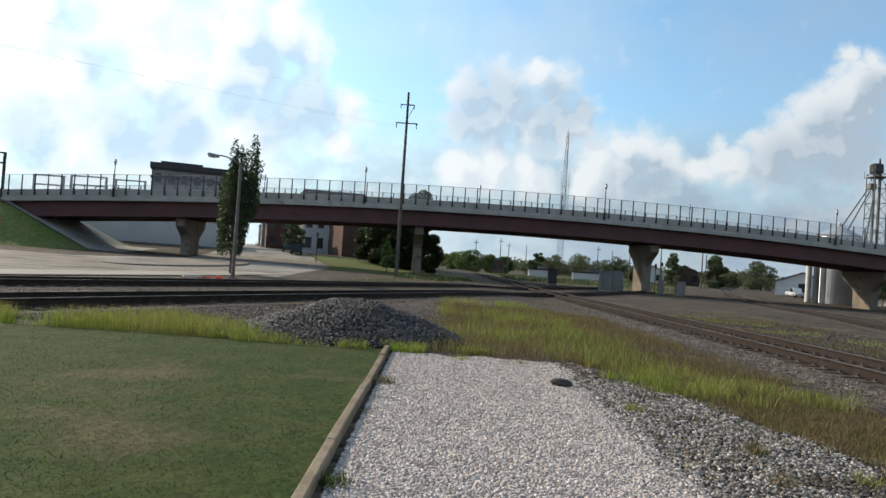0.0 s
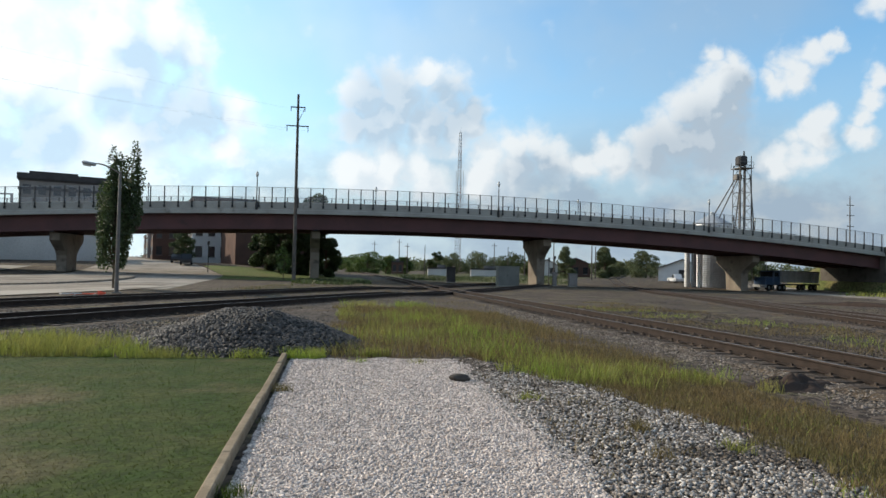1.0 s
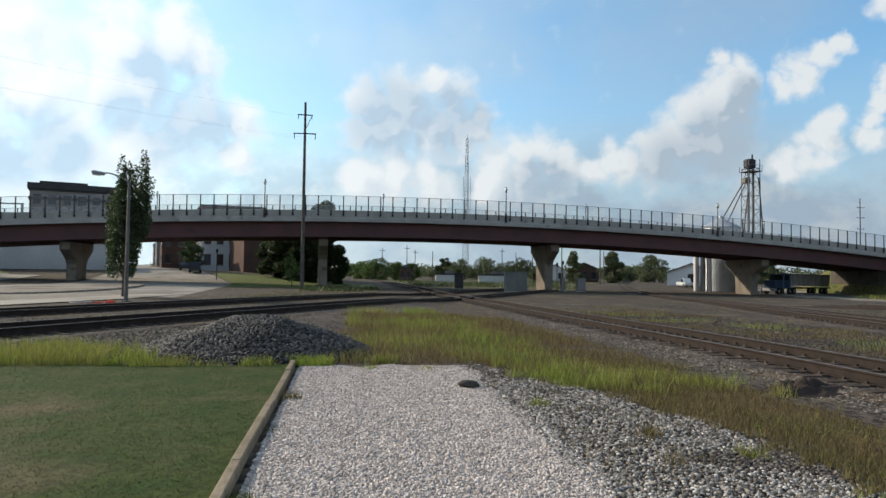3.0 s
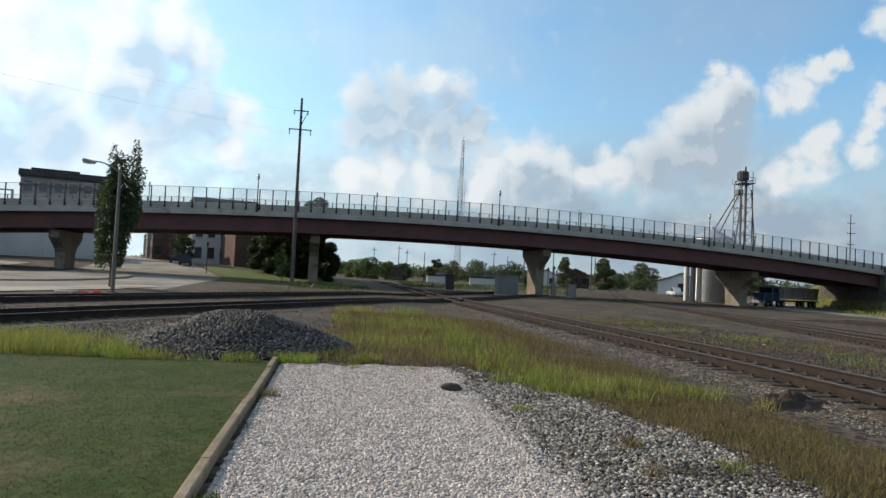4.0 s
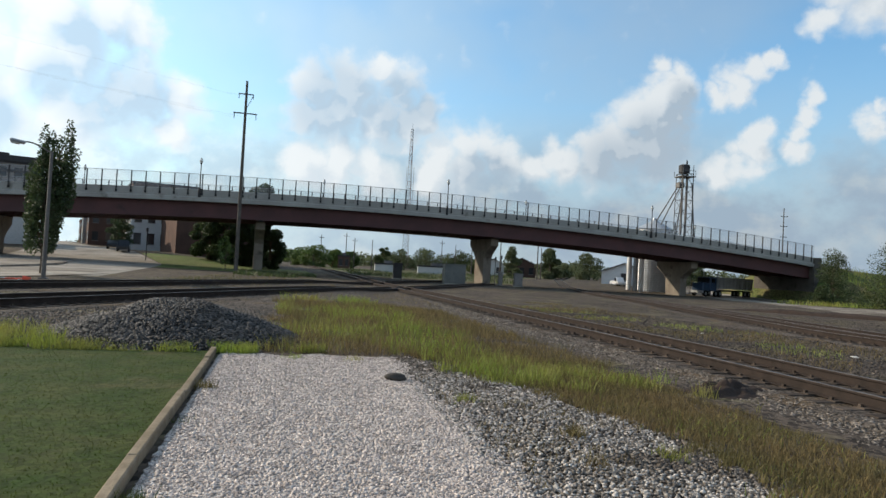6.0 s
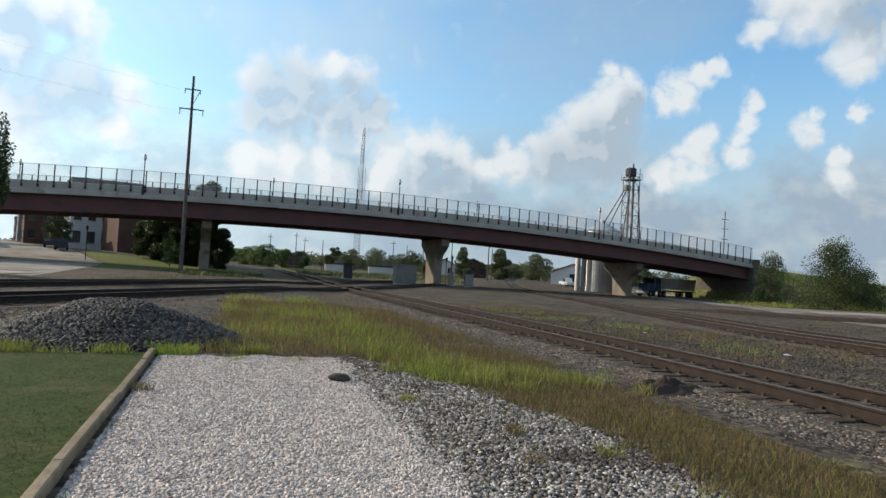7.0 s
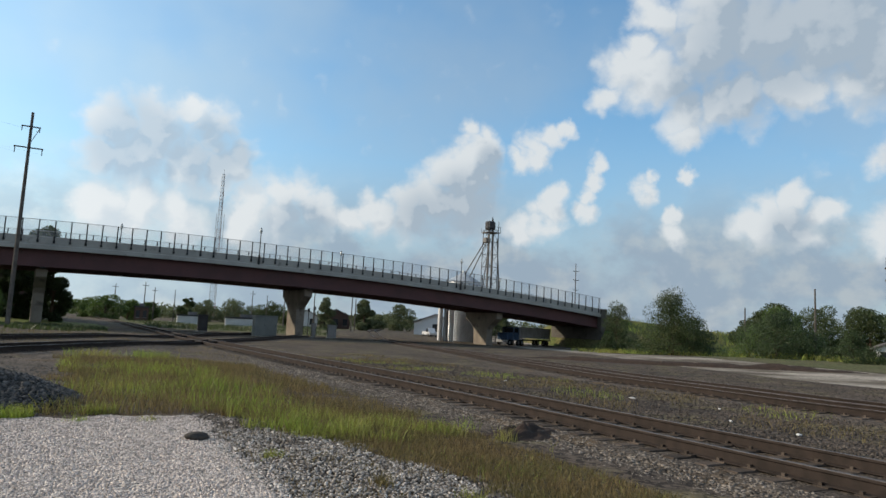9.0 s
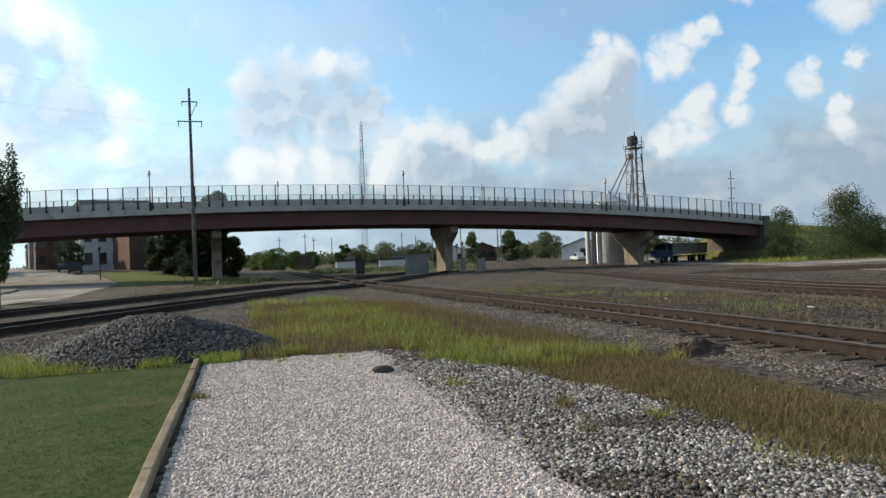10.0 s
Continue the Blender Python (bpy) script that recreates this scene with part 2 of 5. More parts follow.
M_PALESTONE = material("pale_crushed_stone", (0.40, 0.37, 0.34), (0.24, 0.22, 0.20), 5, 0.8, bump=0.15, vary=0.6)
M_BROWNSTONE = material("brown_stained_ballast", (0.086, 0.072, 0.061), (0.048, 0.040, 0.035), 3, 0.88, bump=0.2, vary=0.7)
M_DARKSTONE = material("dark_ballast_stone", (0.060, 0.056, 0.053), (0.026, 0.025, 0.024), 3, 0.75, bump=0.2, vary=0.95)
M_GRAVEL = material("white_gravel_bed", (0.46, 0.415, 0.38), (0.35, 0.315, 0.285), 1.5, 0.9, bump=0.9, fine=45, speck=(42, 0.5))
M_PEBBLE = material("white_pebble", (0.53, 0.463, 0.42), (0.41, 0.355, 0.322), 6, 0.8, bump=0.1, vary=0.5)
M_LAWN = material("lawn_turf", (0.027, 0.048, 0.009), (0.048, 0.060, 0.015), 1.6, 0.95, bump=0.5, fine=30, spots=((0.092, 0.078, 0.040), 0.45, 0.54), speck=(18, 0.25))
M_BLADE = material("lawn_blade", (0.050, 0.080, 0.015), (0.070, 0.082, 0.022), 1.6, 0.9, bump=0, vary=0.2, leaf=0.45, spots=((0.14, 0.118, 0.06), 0.45, 0.54))
M_WEED = material("yellow_green_weed", (0.20, 0.275, 0.035), (0.25, 0.235, 0.06), 0.5, 0.7, bump=0, vary=0.45, leaf=True)
M_DRYWEED = material("dry_weed", (0.19, 0.140, 0.070), (0.145, 0.124, 0.054), 0.8, 0.85, bump=0, vary=0.5, leaf=True)
M_TIMBER = material("weathered_timber", (0.27, 0.215, 0.150), (0.19, 0.148, 0.10), 5, 0.9, bump=0.5, fine=40, vary=-0.12)
M_TIE = material("weathered_sleeper", (0.088, 0.068, 0.054), (0.052, 0.041, 0.034), 6, 0.9, bump=0.5, fine=40, vary=-0.35)
M_RAIL = material("rusty_rail", (0.042, 0.031, 0.026), (0.027, 0.021, 0.018), 4, 0.8, 0.1, bump=0.2)
M_RAILTOP = material("worn_rail_head", (0.11, 0.09, 0.08), (0.06, 0.047, 0.042), 3, 0.5, 0.6, bump=0.05)
M_CONC = material("bridge_concrete", (0.38, 0.365, 0.33), (0.30, 0.288, 0.26), 0.5, 0.85, bump=0.2, fine=12, spots=((0.21, 0.20, 0.175), 0.9, 0.62))
M_PIER = material("pier_concrete", (0.225, 0.194, 0.158), (0.16, 0.137, 0.112), 0.5, 0.88, bump=0.25, fine=9, spots=((0.10, 0.088, 0.072), 0.7, 0.58))
# abutment concrete, darkened in its colour for the shade under the bridge ends
M_SHADEDCONC = material("shaded_abutment_concrete", (0.115, 0.104, 0.09), (0.08, 0.072, 0.062), 0.4, 0.9, bump=0.25, fine=9, spots=((0.055, 0.049, 0.042), 0.6, 0.55))
M_GIRDER = material("maroon_girder_paint", (0.088, 0.028, 0.028), (0.062, 0.021, 0.021), 0.35, 0.6, bump=0.1, fine=8, spots=((0.045, 0.019, 0.019), 0.8, 0.62))
M_BLACK = material("black_steel", (0.02, 0.02, 0.022), None, 3, 0.5, 0.2, bump=0.05)
M_GALV = material("galvanised_steel", (0.36, 0.37, 0.38), (0.27, 0.28, 0.29), 1.5, 0.5, 0.6, bump=0.1)
M_PAVE = material("pale_concrete_paving", (0.25, 0.215, 0.175), (0.185, 0.158, 0.13), 0.2, 0.9, bump=0.3, fine=6, spots=((0.13, 0.108, 0.086), 0.22, 0.52), speck=(5, 0.15))
M_ROAD = material("worn_street_paving", (0.31, 0.278, 0.24), (0.235, 0.21, 0.18), 0.2, 0.9, bump=0.3, fine=6, spots=((0.18, 0.157, 0.13), 0.3, 0.5), speck=(4, 0.12))
M_DUST = material("dusty_lane", (0.33, 0.29, 0.245), (0.15, 0.125, 0.098), 0.13, 0.95, bump=0.3, fine=6, spots=((0.095, 0.077, 0.058), 0.16, 0.45), speck=(6, 0.25))
M_WALK = material("worn_pale_concrete", (0.35, 0.31, 0.262), (0.28, 0.248, 0.21), 0.3, 0.9, bump=0.2, fine=8, spots=((0.20, 0.172, 0.14), 0.3, 0.57))
M_POLE = material("weathered_pole_wood", (0.125, 0.110, 0.096), (0.085, 0.074, 0.065), 2, 0.9, bump=0.4, fine=20)
M_BARK = material("bark", (0.11, 0.085, 0.06), (0.07, 0.055, 0.04), 5, 0.95, bump=0.7, fine=18)
M_LEAF = material("green_leaf", (0.064, 0.086, 0.025), (0.038, 0.057, 0.017), 0.35, 0.6, bump=0, vary=0.5, leaf=True)
# leaf green made paler: haze and veiling glare are put into the colour
M_LEAFHAZED = material("hazed_green_leaf", (0.105, 0.125, 0.055), (0.07, 0.088, 0.04), 0.2, 0.7, bump=0, vary=0.35, leaf=True)
M_SLOPE = material("rough_bank_grass", (0.10, 0.115, 0.036), (0.145, 0.122, 0.06), 0.3, 0.95, bump=0.5, fine=5, spots=((0.075, 0.098, 0.03), 0.25, 0.5), speck=(5, 0.35))
M_LEAFDARK = material("dark_green_leaf", (0.052, 0.078, 0.027), (0.033, 0.056, 0.019), 0.5, 0.6, bump=0, vary=0.5, leaf=True)
M_LEAFLIGHT = material("light_green_leaf", (0.10, 0.15, 0.035), (0.07, 0.115, 0.028), 0.5, 0.6, bump=0, vary=0.4, leaf=True)
M_BRICK = material("dark_red_brick", (0.115, 0.070, 0.055), (0.085, 0.054, 0.044), 0.4, 0.92, bump=0.3, fine=10)
M_GREYSTONE = material("grey_stone_wall", (0.24, 0.225, 0.21), (0.18, 0.168, 0.158), 0.3, 0.9, bump=0.2, fine=8)
M_DARKTRIM = material("dark_cornice", (0.07, 0.068, 0.07), None, 1, 0.8, bump=0.1)
M_WHITE = material("white_painted_siding", (0.66, 0.66, 0.65), (0.55, 0.55, 0.54), 0.3, 0.7, bump=0.1, fine=6)
M_PALEWALL = material("pale_grey_block_wall", (0.56, 0.56, 0.54), (0.48, 0.48, 0.465), 0.2, 0.85, bump=0.2, fine=5)
M_TIN = material("corrugated_tin", (0.52, 0.53, 0.54), (0.42, 0.43, 0.44), 0.6, 0.45, 0.55, bump=0.1, fine=6)
M_ROOF = material("grey_roofing", (0.17, 0.165, 0.165), (0.12, 0.117, 0.117), 0.4, 0.9, bump=0.2, fine=8)
M_CAB = material("grey_cabinet_paint", (0.14, 0.145, 0.13), (0.105, 0.11, 0.10), 0.8, 0.6, bump=0.05)
M_BLUE = material("blue_truck_paint", (0.032, 0.070, 0.135), None, 1, 0.35, bump=0.0)
M_TRAILER = material("dull_aluminium_trailer", (0.46, 0.45, 0.43), (0.34, 0.33, 0.32), 0.5, 0.6, 0.2, bump=0.05)
M_RED = material("red_truck_paint", (0.36, 0.035, 0.02), None, 1, 0.5, bump=0.0)
M_ORANGE = material("faded_orange_plastic", (0.85, 0.10, 0.04), (0.75, 0.08, 0.035), 2, 0.6, bump=0.05)
M_CHALK = material("white_plastic", (0.55, 0.54, 0.52), (0.42, 0.41, 0.40), 2, 0.6, bump=0.05)
M_GLASS = material("dark_window_glass", (0.02, 0.023, 0.028), None, 1, 0.12, bump=0.0)
M_TYRE = material("tyre_rubber", (0.018, 0.018, 0.018), None, 3, 0.85, bump=0.1)
M_LAMPGLOBE = material("frosted_lamp_globe", (0.72, 0.72, 0.68), None, 3, 0.35, bump=0.0)
M_WIRE = material("black_wire", (0.03, 0.03, 0.032), None, 3, 0.6, bump=0.0)
M_MASTRED = material("faded_red_mast_paint", (0.22, 0.12, 0.105), None, 0.5, 0.6, bump=0)
M_SOIL = material("dark_wet_soil", (0.055, 0.038, 0.03), (0.035, 0.026, 0.022), 3, 0.95, bump=0.8, fine=18)
M_ROCK = material("dark_field_rock", (0.085, 0.074, 0.064), (0.05, 0.045, 0.04), 8, 0.85, bump=0.5, fine=30)

M_STEELGREY = material("weathered_lamp_steel", (0.14, 0.13, 0.12), (0.10, 0.092, 0.085), 2, 0.6, 0.3, bump=0.1)

# chain link: thin wires with air between
M_MESH = bpy.data.materials.new("chain_link")
M_MESH.use_nodes = True
_t = M_MESH.node_tree
_a = _t.nodes.new("ShaderNodeBsdfTransparent")
_m = _t.nodes.new("ShaderNodeMixShader")
_b = _t.nodes["Principled BSDF"]
_b.inputs["Base Color"].default_value, _b.inputs["Roughness"].default_value = (0.42, 0.42, 0.42, 1), 0.6
_n = _t.nodes.new("ShaderNodeTexNoise")
_n.inputs["Scale"].default_value = 0.6
_r = _t.nodes.new("ShaderNodeMapRange")
_r.inputs[3].default_value, _r.inputs[4].default_value = 0.10, 0.28
_t.links.new(_n.outputs["Fac"], _r.inputs[0])
_t.links.new(_r.outputs[0], _m.inputs[0])
_t.links.new(_a.outputs[0], _m.inputs[1])
_t.links.new(_b.outputs[0], _m.inputs[2])
_t.links.new(_m.outputs[0], _t.nodes["Material Output"].inputs[0])


# ---- building blocks ----
def clamp(v, lo=0.0, hi=1.0):
    return max(lo, min(hi, v))


def ease(v):
    v = clamp(v)
    return v * v * (3 - 2 * v)


def gz(x, y):
    """Height of the ground: level round the viewer, falling a little to the tracks, rising along the street."""
    s = clamp((y - 15) / 70)
    z = s * (-0.38 - 0.011 * clamp(x, -60, 60))
    z += 1.7 * ease((y - 84) / 40) * ease((4 - x) / 22) + 1.2 * ease((y - 130) / 120) * ease((-20 - x) / 30)
    z += 0.6 * ease((x - 34) / 30) * ease((75 - y) / 30) + 0.7 * ease((y - 95) / 40) * ease((x - 30) / 20)
    z -= 0.2 * ease((x - 2.5) / 4) * ease((90 - y) / 30)
    return z


def bed_lift(x, y):
    """Height of the main track's ballast bed over the ground."""
    return clamp(0.035 - 0.22 * (abs(x - 9.3) - 1.6) / 1.3, 0.0, 0.035)


def link(name, mesh, mat, parent=None, label=""):
    mesh.materials.append(mat)
    ob = new(name, mesh)
    if parent:
        ob.parent = parent
    if label:
        ob["label"] = label
    return ob


def part(name, bm, mat, parent=None, label="", smooth=False):
    mesh = bpy.data.meshes.new(name)
    bmesh.ops.recalc_face_normals(bm, faces=bm.faces)
    bm.to_mesh(mesh)
    bm.free()
    if smooth:
        mesh.polygons.foreach_set("use_smooth", [True] * len(mesh.polygons))
    return link(name, mesh, mat, parent, label)


def thing(name, x, y, z=None, turn=0.0, label="", category="", group="", kind=""):
    e = new(name)
    e.matrix_basis = pose(x, y, gz(x, y) if z is None else z, 0, 0, turn)
    return tagged(e, label, category, group, kind)


def box(bm, x, y, z, sx, sy, sz, m=None, bevel=0.0):
    """A box centred on x, y, with its foot at z."""
    r = bmesh.ops.create_cube(bm, size=1)
    vs = r["verts"]
    bmesh.ops.scale(bm, vec=(sx, sy, sz), verts=vs)
    bmesh.ops.translate(bm, vec=(x, y, z + sz / 2), verts=vs)
    if m is not None:
        bmesh.ops.transform(bm, matrix=m, verts=vs)
    if bevel:
        es = list({e for v in vs for e in v.link_edges})
        bmesh.ops.bevel(bm, geom=es, offset=bevel, segments=1, affect="EDGES")


def tube(bm, p, q, r, r2=None, n=8, caps=True):
    p, q = Vector(p), Vector(q)
    d = q - p
    res = bmesh.ops.create_cone(bm, cap_ends=caps, segments=n, radius1=r, radius2=r if r2 is None else r2, depth=d.length)
    bmesh.ops.transform(bm, matrix=Matrix.Translation((p + q) / 2) @ d.to_track_quat("Z", "Y").to_matrix().to_4x4(), verts=res["verts"])


def bmnew():
    return bmesh.new()


def extrude(bm, outline, a, b, place):
    """Sweeps a closed outline of (s, t) from a to b: place(s, t, d) gives the point."""
    lo = [bm.verts.new(place(s, t, a)) for s, t in outline]
    hi = [bm.verts.new(place(s, t, b)) for s, t in outline]
    n = len(outline)
    bm.faces.new(lo)
    bm.faces.new(hi[::-1])
    for i in range(n):
        bm.faces.new((lo[i], hi[i], hi[(i + 1) % n], lo[(i + 1) % n]))


def raw_mesh(name, verts, faces):
    """A mesh from arrays; every face has as many corners."""
    mesh = bpy.data.meshes.new(name)
    verts, faces = np.asarray(verts, np.float32), np.asarray(faces, np.int32)
    k = faces.shape[1]
    mesh.vertices.add(len(verts))
    mesh.vertices.foreach_set("co", verts.ravel())
    mesh.loops.add(faces.size)
    mesh.loops.foreach_set("vertex_index", faces.ravel())
    mesh.polygons.add(len(faces))
    mesh.polygons.foreach_set("loop_start", np.arange(0, faces.size, k, dtype=np.int32))
    mesh.update(calc_edges=True)
    mesh.validate()
    return mesh


def turns(rng, n):
    """n random rotations."""
    q = rng.normal(size=(n, 4))
    q /= np.linalg.norm(q, axis=1)[:, None]
    w, x, y, z = q.T
    return np.stack([1 - 2 * (y * y + z * z), 2 * (x * y - z * w), 2 * (x * z + y * w),
                     2 * (x * y + z * w), 1 - 2 * (x * x + z * z), 2 * (y * z - x * w),
                     2 * (x * z - y * w), 2 * (y * z + x * w), 1 - 2 * (x * x + y * y)], 1).reshape(n, 3, 3)


OCTA = (np.array([(1, 0, 0), (-1, 0, 0), (0, 1, 0), (0, -1, 0), (0, 0, 1), (0, 0, -1)], float),
        np.array([(0, 2, 4), (2, 1, 4), (1, 3, 4), (3, 0, 4), (2, 0, 5), (1, 2, 5), (3, 1, 5), (0, 3, 5)]))
CHIP = (np.array([(-1, -1, -.8), (1, -.8, -1), (.9, 1, -.7), (-.8, .9, -1), (-.7, -.8, .8), (.6, -.7, 1), (.8, .7, .7), (-.9, .6, .9)], float) * 0.7,
        np.array([(0, 3, 2, 1), (4, 5, 6, 7), (0, 1, 5, 4), (1, 2, 6, 5), (2, 3, 7, 6), (3, 0, 4, 7)]))


def stones(name, pos, size, mat, rng, shape=CHIP, flat=0.75):
    """Broken stones at pos (n x 3), size (n): one mesh of many pieces."""
    v, f = shape
    n = len(pos)
    jitter = 1 + rng.uniform(-0.35, 0.35, (n, len(v), 3))
    stretch = rng.uniform(0.6, 1.25, (n, 1, 3))
    vv = np.einsum("nij,nkj->nki", turns(rng, n), v[None] * jitter * stretch) * size[:, None, None]
    vv[:, :, 2] *= flat
    vv += pos[:, None, :]
    ff = (f[None] + (np.arange(n) * len(v))[:, None, None]).reshape(-1, f.shape[1])
    return link(name, raw_mesh(name, vv.reshape(-1, 3), ff), mat)


def blades(name, pos, height, width, mat, rng, lean=0.35):
    """Grass: each blade a bent strip of three triangles' width."""
    n = len(pos)
    a = rng.uniform(0, 2 * np.pi, n)
    side = np.stack([np.cos(a), np.sin(a), np.zeros(n)], 1) * width[:, None] / 2
    b = rng.uniform(0, 2 * np.pi, n)
    bend = np.stack([np.cos(b), np.sin(b), np.zeros(n)], 1) * (height * rng.uniform(0.1, 1, n) * lean)[:, None]
    up = np.stack([np.zeros(n), np.zeros(n), height], 1)
    v = np.stack([pos - side, pos + side, pos + up * 0.55 + bend * 0.35 + side * 0.8, pos + up * 0.55 + bend * 0.35 - side * 0.8,
                  pos + up + bend + side * 0.12, pos + up + bend - side * 0.12], 1)
    f = np.array([(0, 1, 2, 3), (3, 2, 4, 5)])
    ff = (f[None] + (np.arange(n) * 6)[:, None, None]).reshape(-1, 4)
    return link(name, raw_mesh(name, v.reshape(-1, 3), ff), mat)


def zs(xy):
    return np.array([gz(x, y) for x, y in xy])


def strip(name, left, right, mat, dz=0.012, nu=24, nv=8, parent=None, fn=gz, thick=0.0):
    """A sheet between two edges (lists of x, y), laid on the ground."""
    def along(line, t):
        k = t * (len(line) - 1)
        i = min(int(k), len(line) - 2)
        u = k - i
        return [line[i][c] * (1 - u) + line[i + 1][c] * u for c in (0, 1)]
    V, F = [], []
    for i in range(nu + 1):
        a, b = along(left, i / nu), along(right, i / nu)
        for j in range(nv + 1):
            x, y = (a[c] + (b[c] - a[c]) * j / nv for c in (0, 1))
            V.append((x, y, fn(x, y) + dz))
    for i in range(nu):
        for j in range(nv):
            k = i * (nv + 1) + j
            F.append((k, k + 1, k + nv + 2, k + nv + 1))
    return link(name, raw_mesh(name, V, F), mat, parent)


# the road bridge runs along a straight line, humped
P0 = Vector((13.1, 89.0))
ALONG = Vector((math.sin(radians(87.3)), math.cos(radians(87.3))))
ACROSS = Vector((-ALONG.y, ALONG.x))
DECK_W = 13.0
PIERS = (-47.2, -15.8, 16.5, 49.9)


def crest(u):
    return 11.62 - 0.0045 * u - 0.00063 * u * u


def B(u, w, z):
    p = P0 + ALONG * u + ACROSS * w
    return Vector((p.x, p.y, z))


# ---- ground ----
def ground():
    def lines(dense, far):
        out, step = list(dense), dense[1] - dense[0]
        while out[-1] < far:
            step *= 1.35
            out.append(out[-1] + step)
        return out
    xs = lines(list(np.arange(0, 125, 2.5)), 2600)
    xs = [-x for x in xs[:0:-1]] + xs
    ys = lines(list(np.arange(0, 240, 2.5)), 2600)
    back = [-y for y in lines([0, 4], 2600)[:0:-1]]
    ys = back + ys
    V = [(x, y, gz(x, y)) for y in ys for x in xs]
    n = len(xs)
    F = [(j * n + i, j * n + i + 1, (j + 1) * n + i + 1, (j + 1) * n + i) for j in range(len(ys) - 1) for i in range(n - 1)]
    tagged(link("ground", raw_mesh("ground", V, F), M_DIRT), "dark cinder and dirt ground of a rail yard", "ground", kind="structure")


ground()
tagged(strip("street", [(-10.5, 44), (-12.4, 66), (-14.6, 92), (-25, 122), (-64, 225)], [(-34, 44), (-32, 66), (-32, 86), (-37, 122), (-72, 225)], M_ROAD, 0.012, 40, 10),
       "pale worn paved street running away between brick buildings", "street", kind="structure")
tagged(strip("pavement", [(-22, 12), (-16, 27), (-12.2, 41), (-12.6, 56)], [(-90, 12), (-90, 27), (-90, 41), (-90, 70)], M_PAVE, 0.02, 30, 24),
       "pale concrete apron beside the tracks", "pavement", kind="structure")
tagged(strip("verge", [(-13.6, 80), (-14.6, 92), (-21, 112)], [(4, 82), (5, 92), (4, 112)], M_BANK, 0.03, 16, 8),
       "grass verge beside the street under the bridge", "grass", kind="structure")
tagged(strip("yard_lane", [(30, 4), (33.5, 22), (42, 42), (57, 70), (78, 130)], [(50, -4), (47, 24), (54, 43), (70, 74), (94, 130)], M_DUST, 0.02, 30, 12),
       "pale dusty concrete lane beside the tracks", "lane", kind="structure")
tagged(strip("far_meadow", [(50, -10), (47, 24), (54, 43), (71, 76)], [(180, -40), (170, 20), (160, 60), (150, 90)], M_FIELD, 0.05, 20, 12),
       "grassy field behind the lane", "grass", kind="structure")
tagged(strip("back_meadow", [(14, 100), (12, 140), (8, 220)], [(50, 100), (80, 160), (120, 260)], M_FIELD, 0.03, 12, 12),
       "weedy grass beyond the bridge", "grass", kind="structure")

tagged(strip("sidewalk", [(-22, 12), (-16, 27), (-12.2, 41), (-11.2, 50)], [(-26, 12), (-19.2, 28.5), (-15.2, 42), (-13.6, 50)], M_WALK, 0.05, 30, 4),
       "pale concrete strip along the tracks", "pavement", kind="structure")


tagged(strip("yard_ground", [(33, 90), (40, 110), (52, 140), (98, 235)], [(58, 90), (60, 110), (74, 140), (108, 235)], M_DIRT, 0.06, 24, 8),
       "bare cinder ground along the yard track", "ground", kind="structure")


def traffic_island(cx, cy, a, b, turn):
    bm = bmnew()
    ring = [(a * math.cos(t), b * math.sin(t)) for t in np.linspace(0, 2 * math.pi, 40, endpoint=False)]
    rows = []
    for k, z in ((1.0, -.3), (1.0, .13), (.97, .16)):
        rows.append([bm.verts.new((x * k, y * k, z)) for x, y in ring])
    for r, s in zip(rows, rows[1:]):
        for i in range(40):
            bm.faces.new((r[i], r[(i + 1) % 40], s[(i + 1) % 40], s[i]))
    bm.faces.new(rows[-1])
    ob = part("traffic_island", bm, M_PAVE)
    ob.matrix_basis = pose(cx, cy, gz(cx, cy), 0, 0, turn)
    tagged(ob, "low kerbed concrete island in the street", "traffic island", kind="structure")


traffic_island(-24.0, 66, 20, 4.6, 97)

# lawn, gravel path and the ballast shoulder near the viewer
tagged(strip("lawn", [(-40, -8), (-40, 11.7)], [(-0.93, -8), (-0.93, 11.7)], M_LAWN, 0.03, 24, 30), "mown lawn with worn brown patches", "lawn", kind="structure")
tagged(strip("gravel_path", [(-0.8, -8), (-0.8, 11.4)], [(1.85, -8), (1.85, 11.2)], M_GRAVEL, 0.015, 20, 6), "white crushed gravel path", "path", kind="structure")
tagged(strip("ballast_shoulder", [(1.0, -8), (1.0, 11), (-3.0, 20), (5.5, 47)], [(8.0, -8), (8.0, 11), (8.0, 26), (8.0, 47)], M_BALLAST, 0.006, 40, 10),
       "grey ballast shoulder beside the track", "ballast", kind="structure")


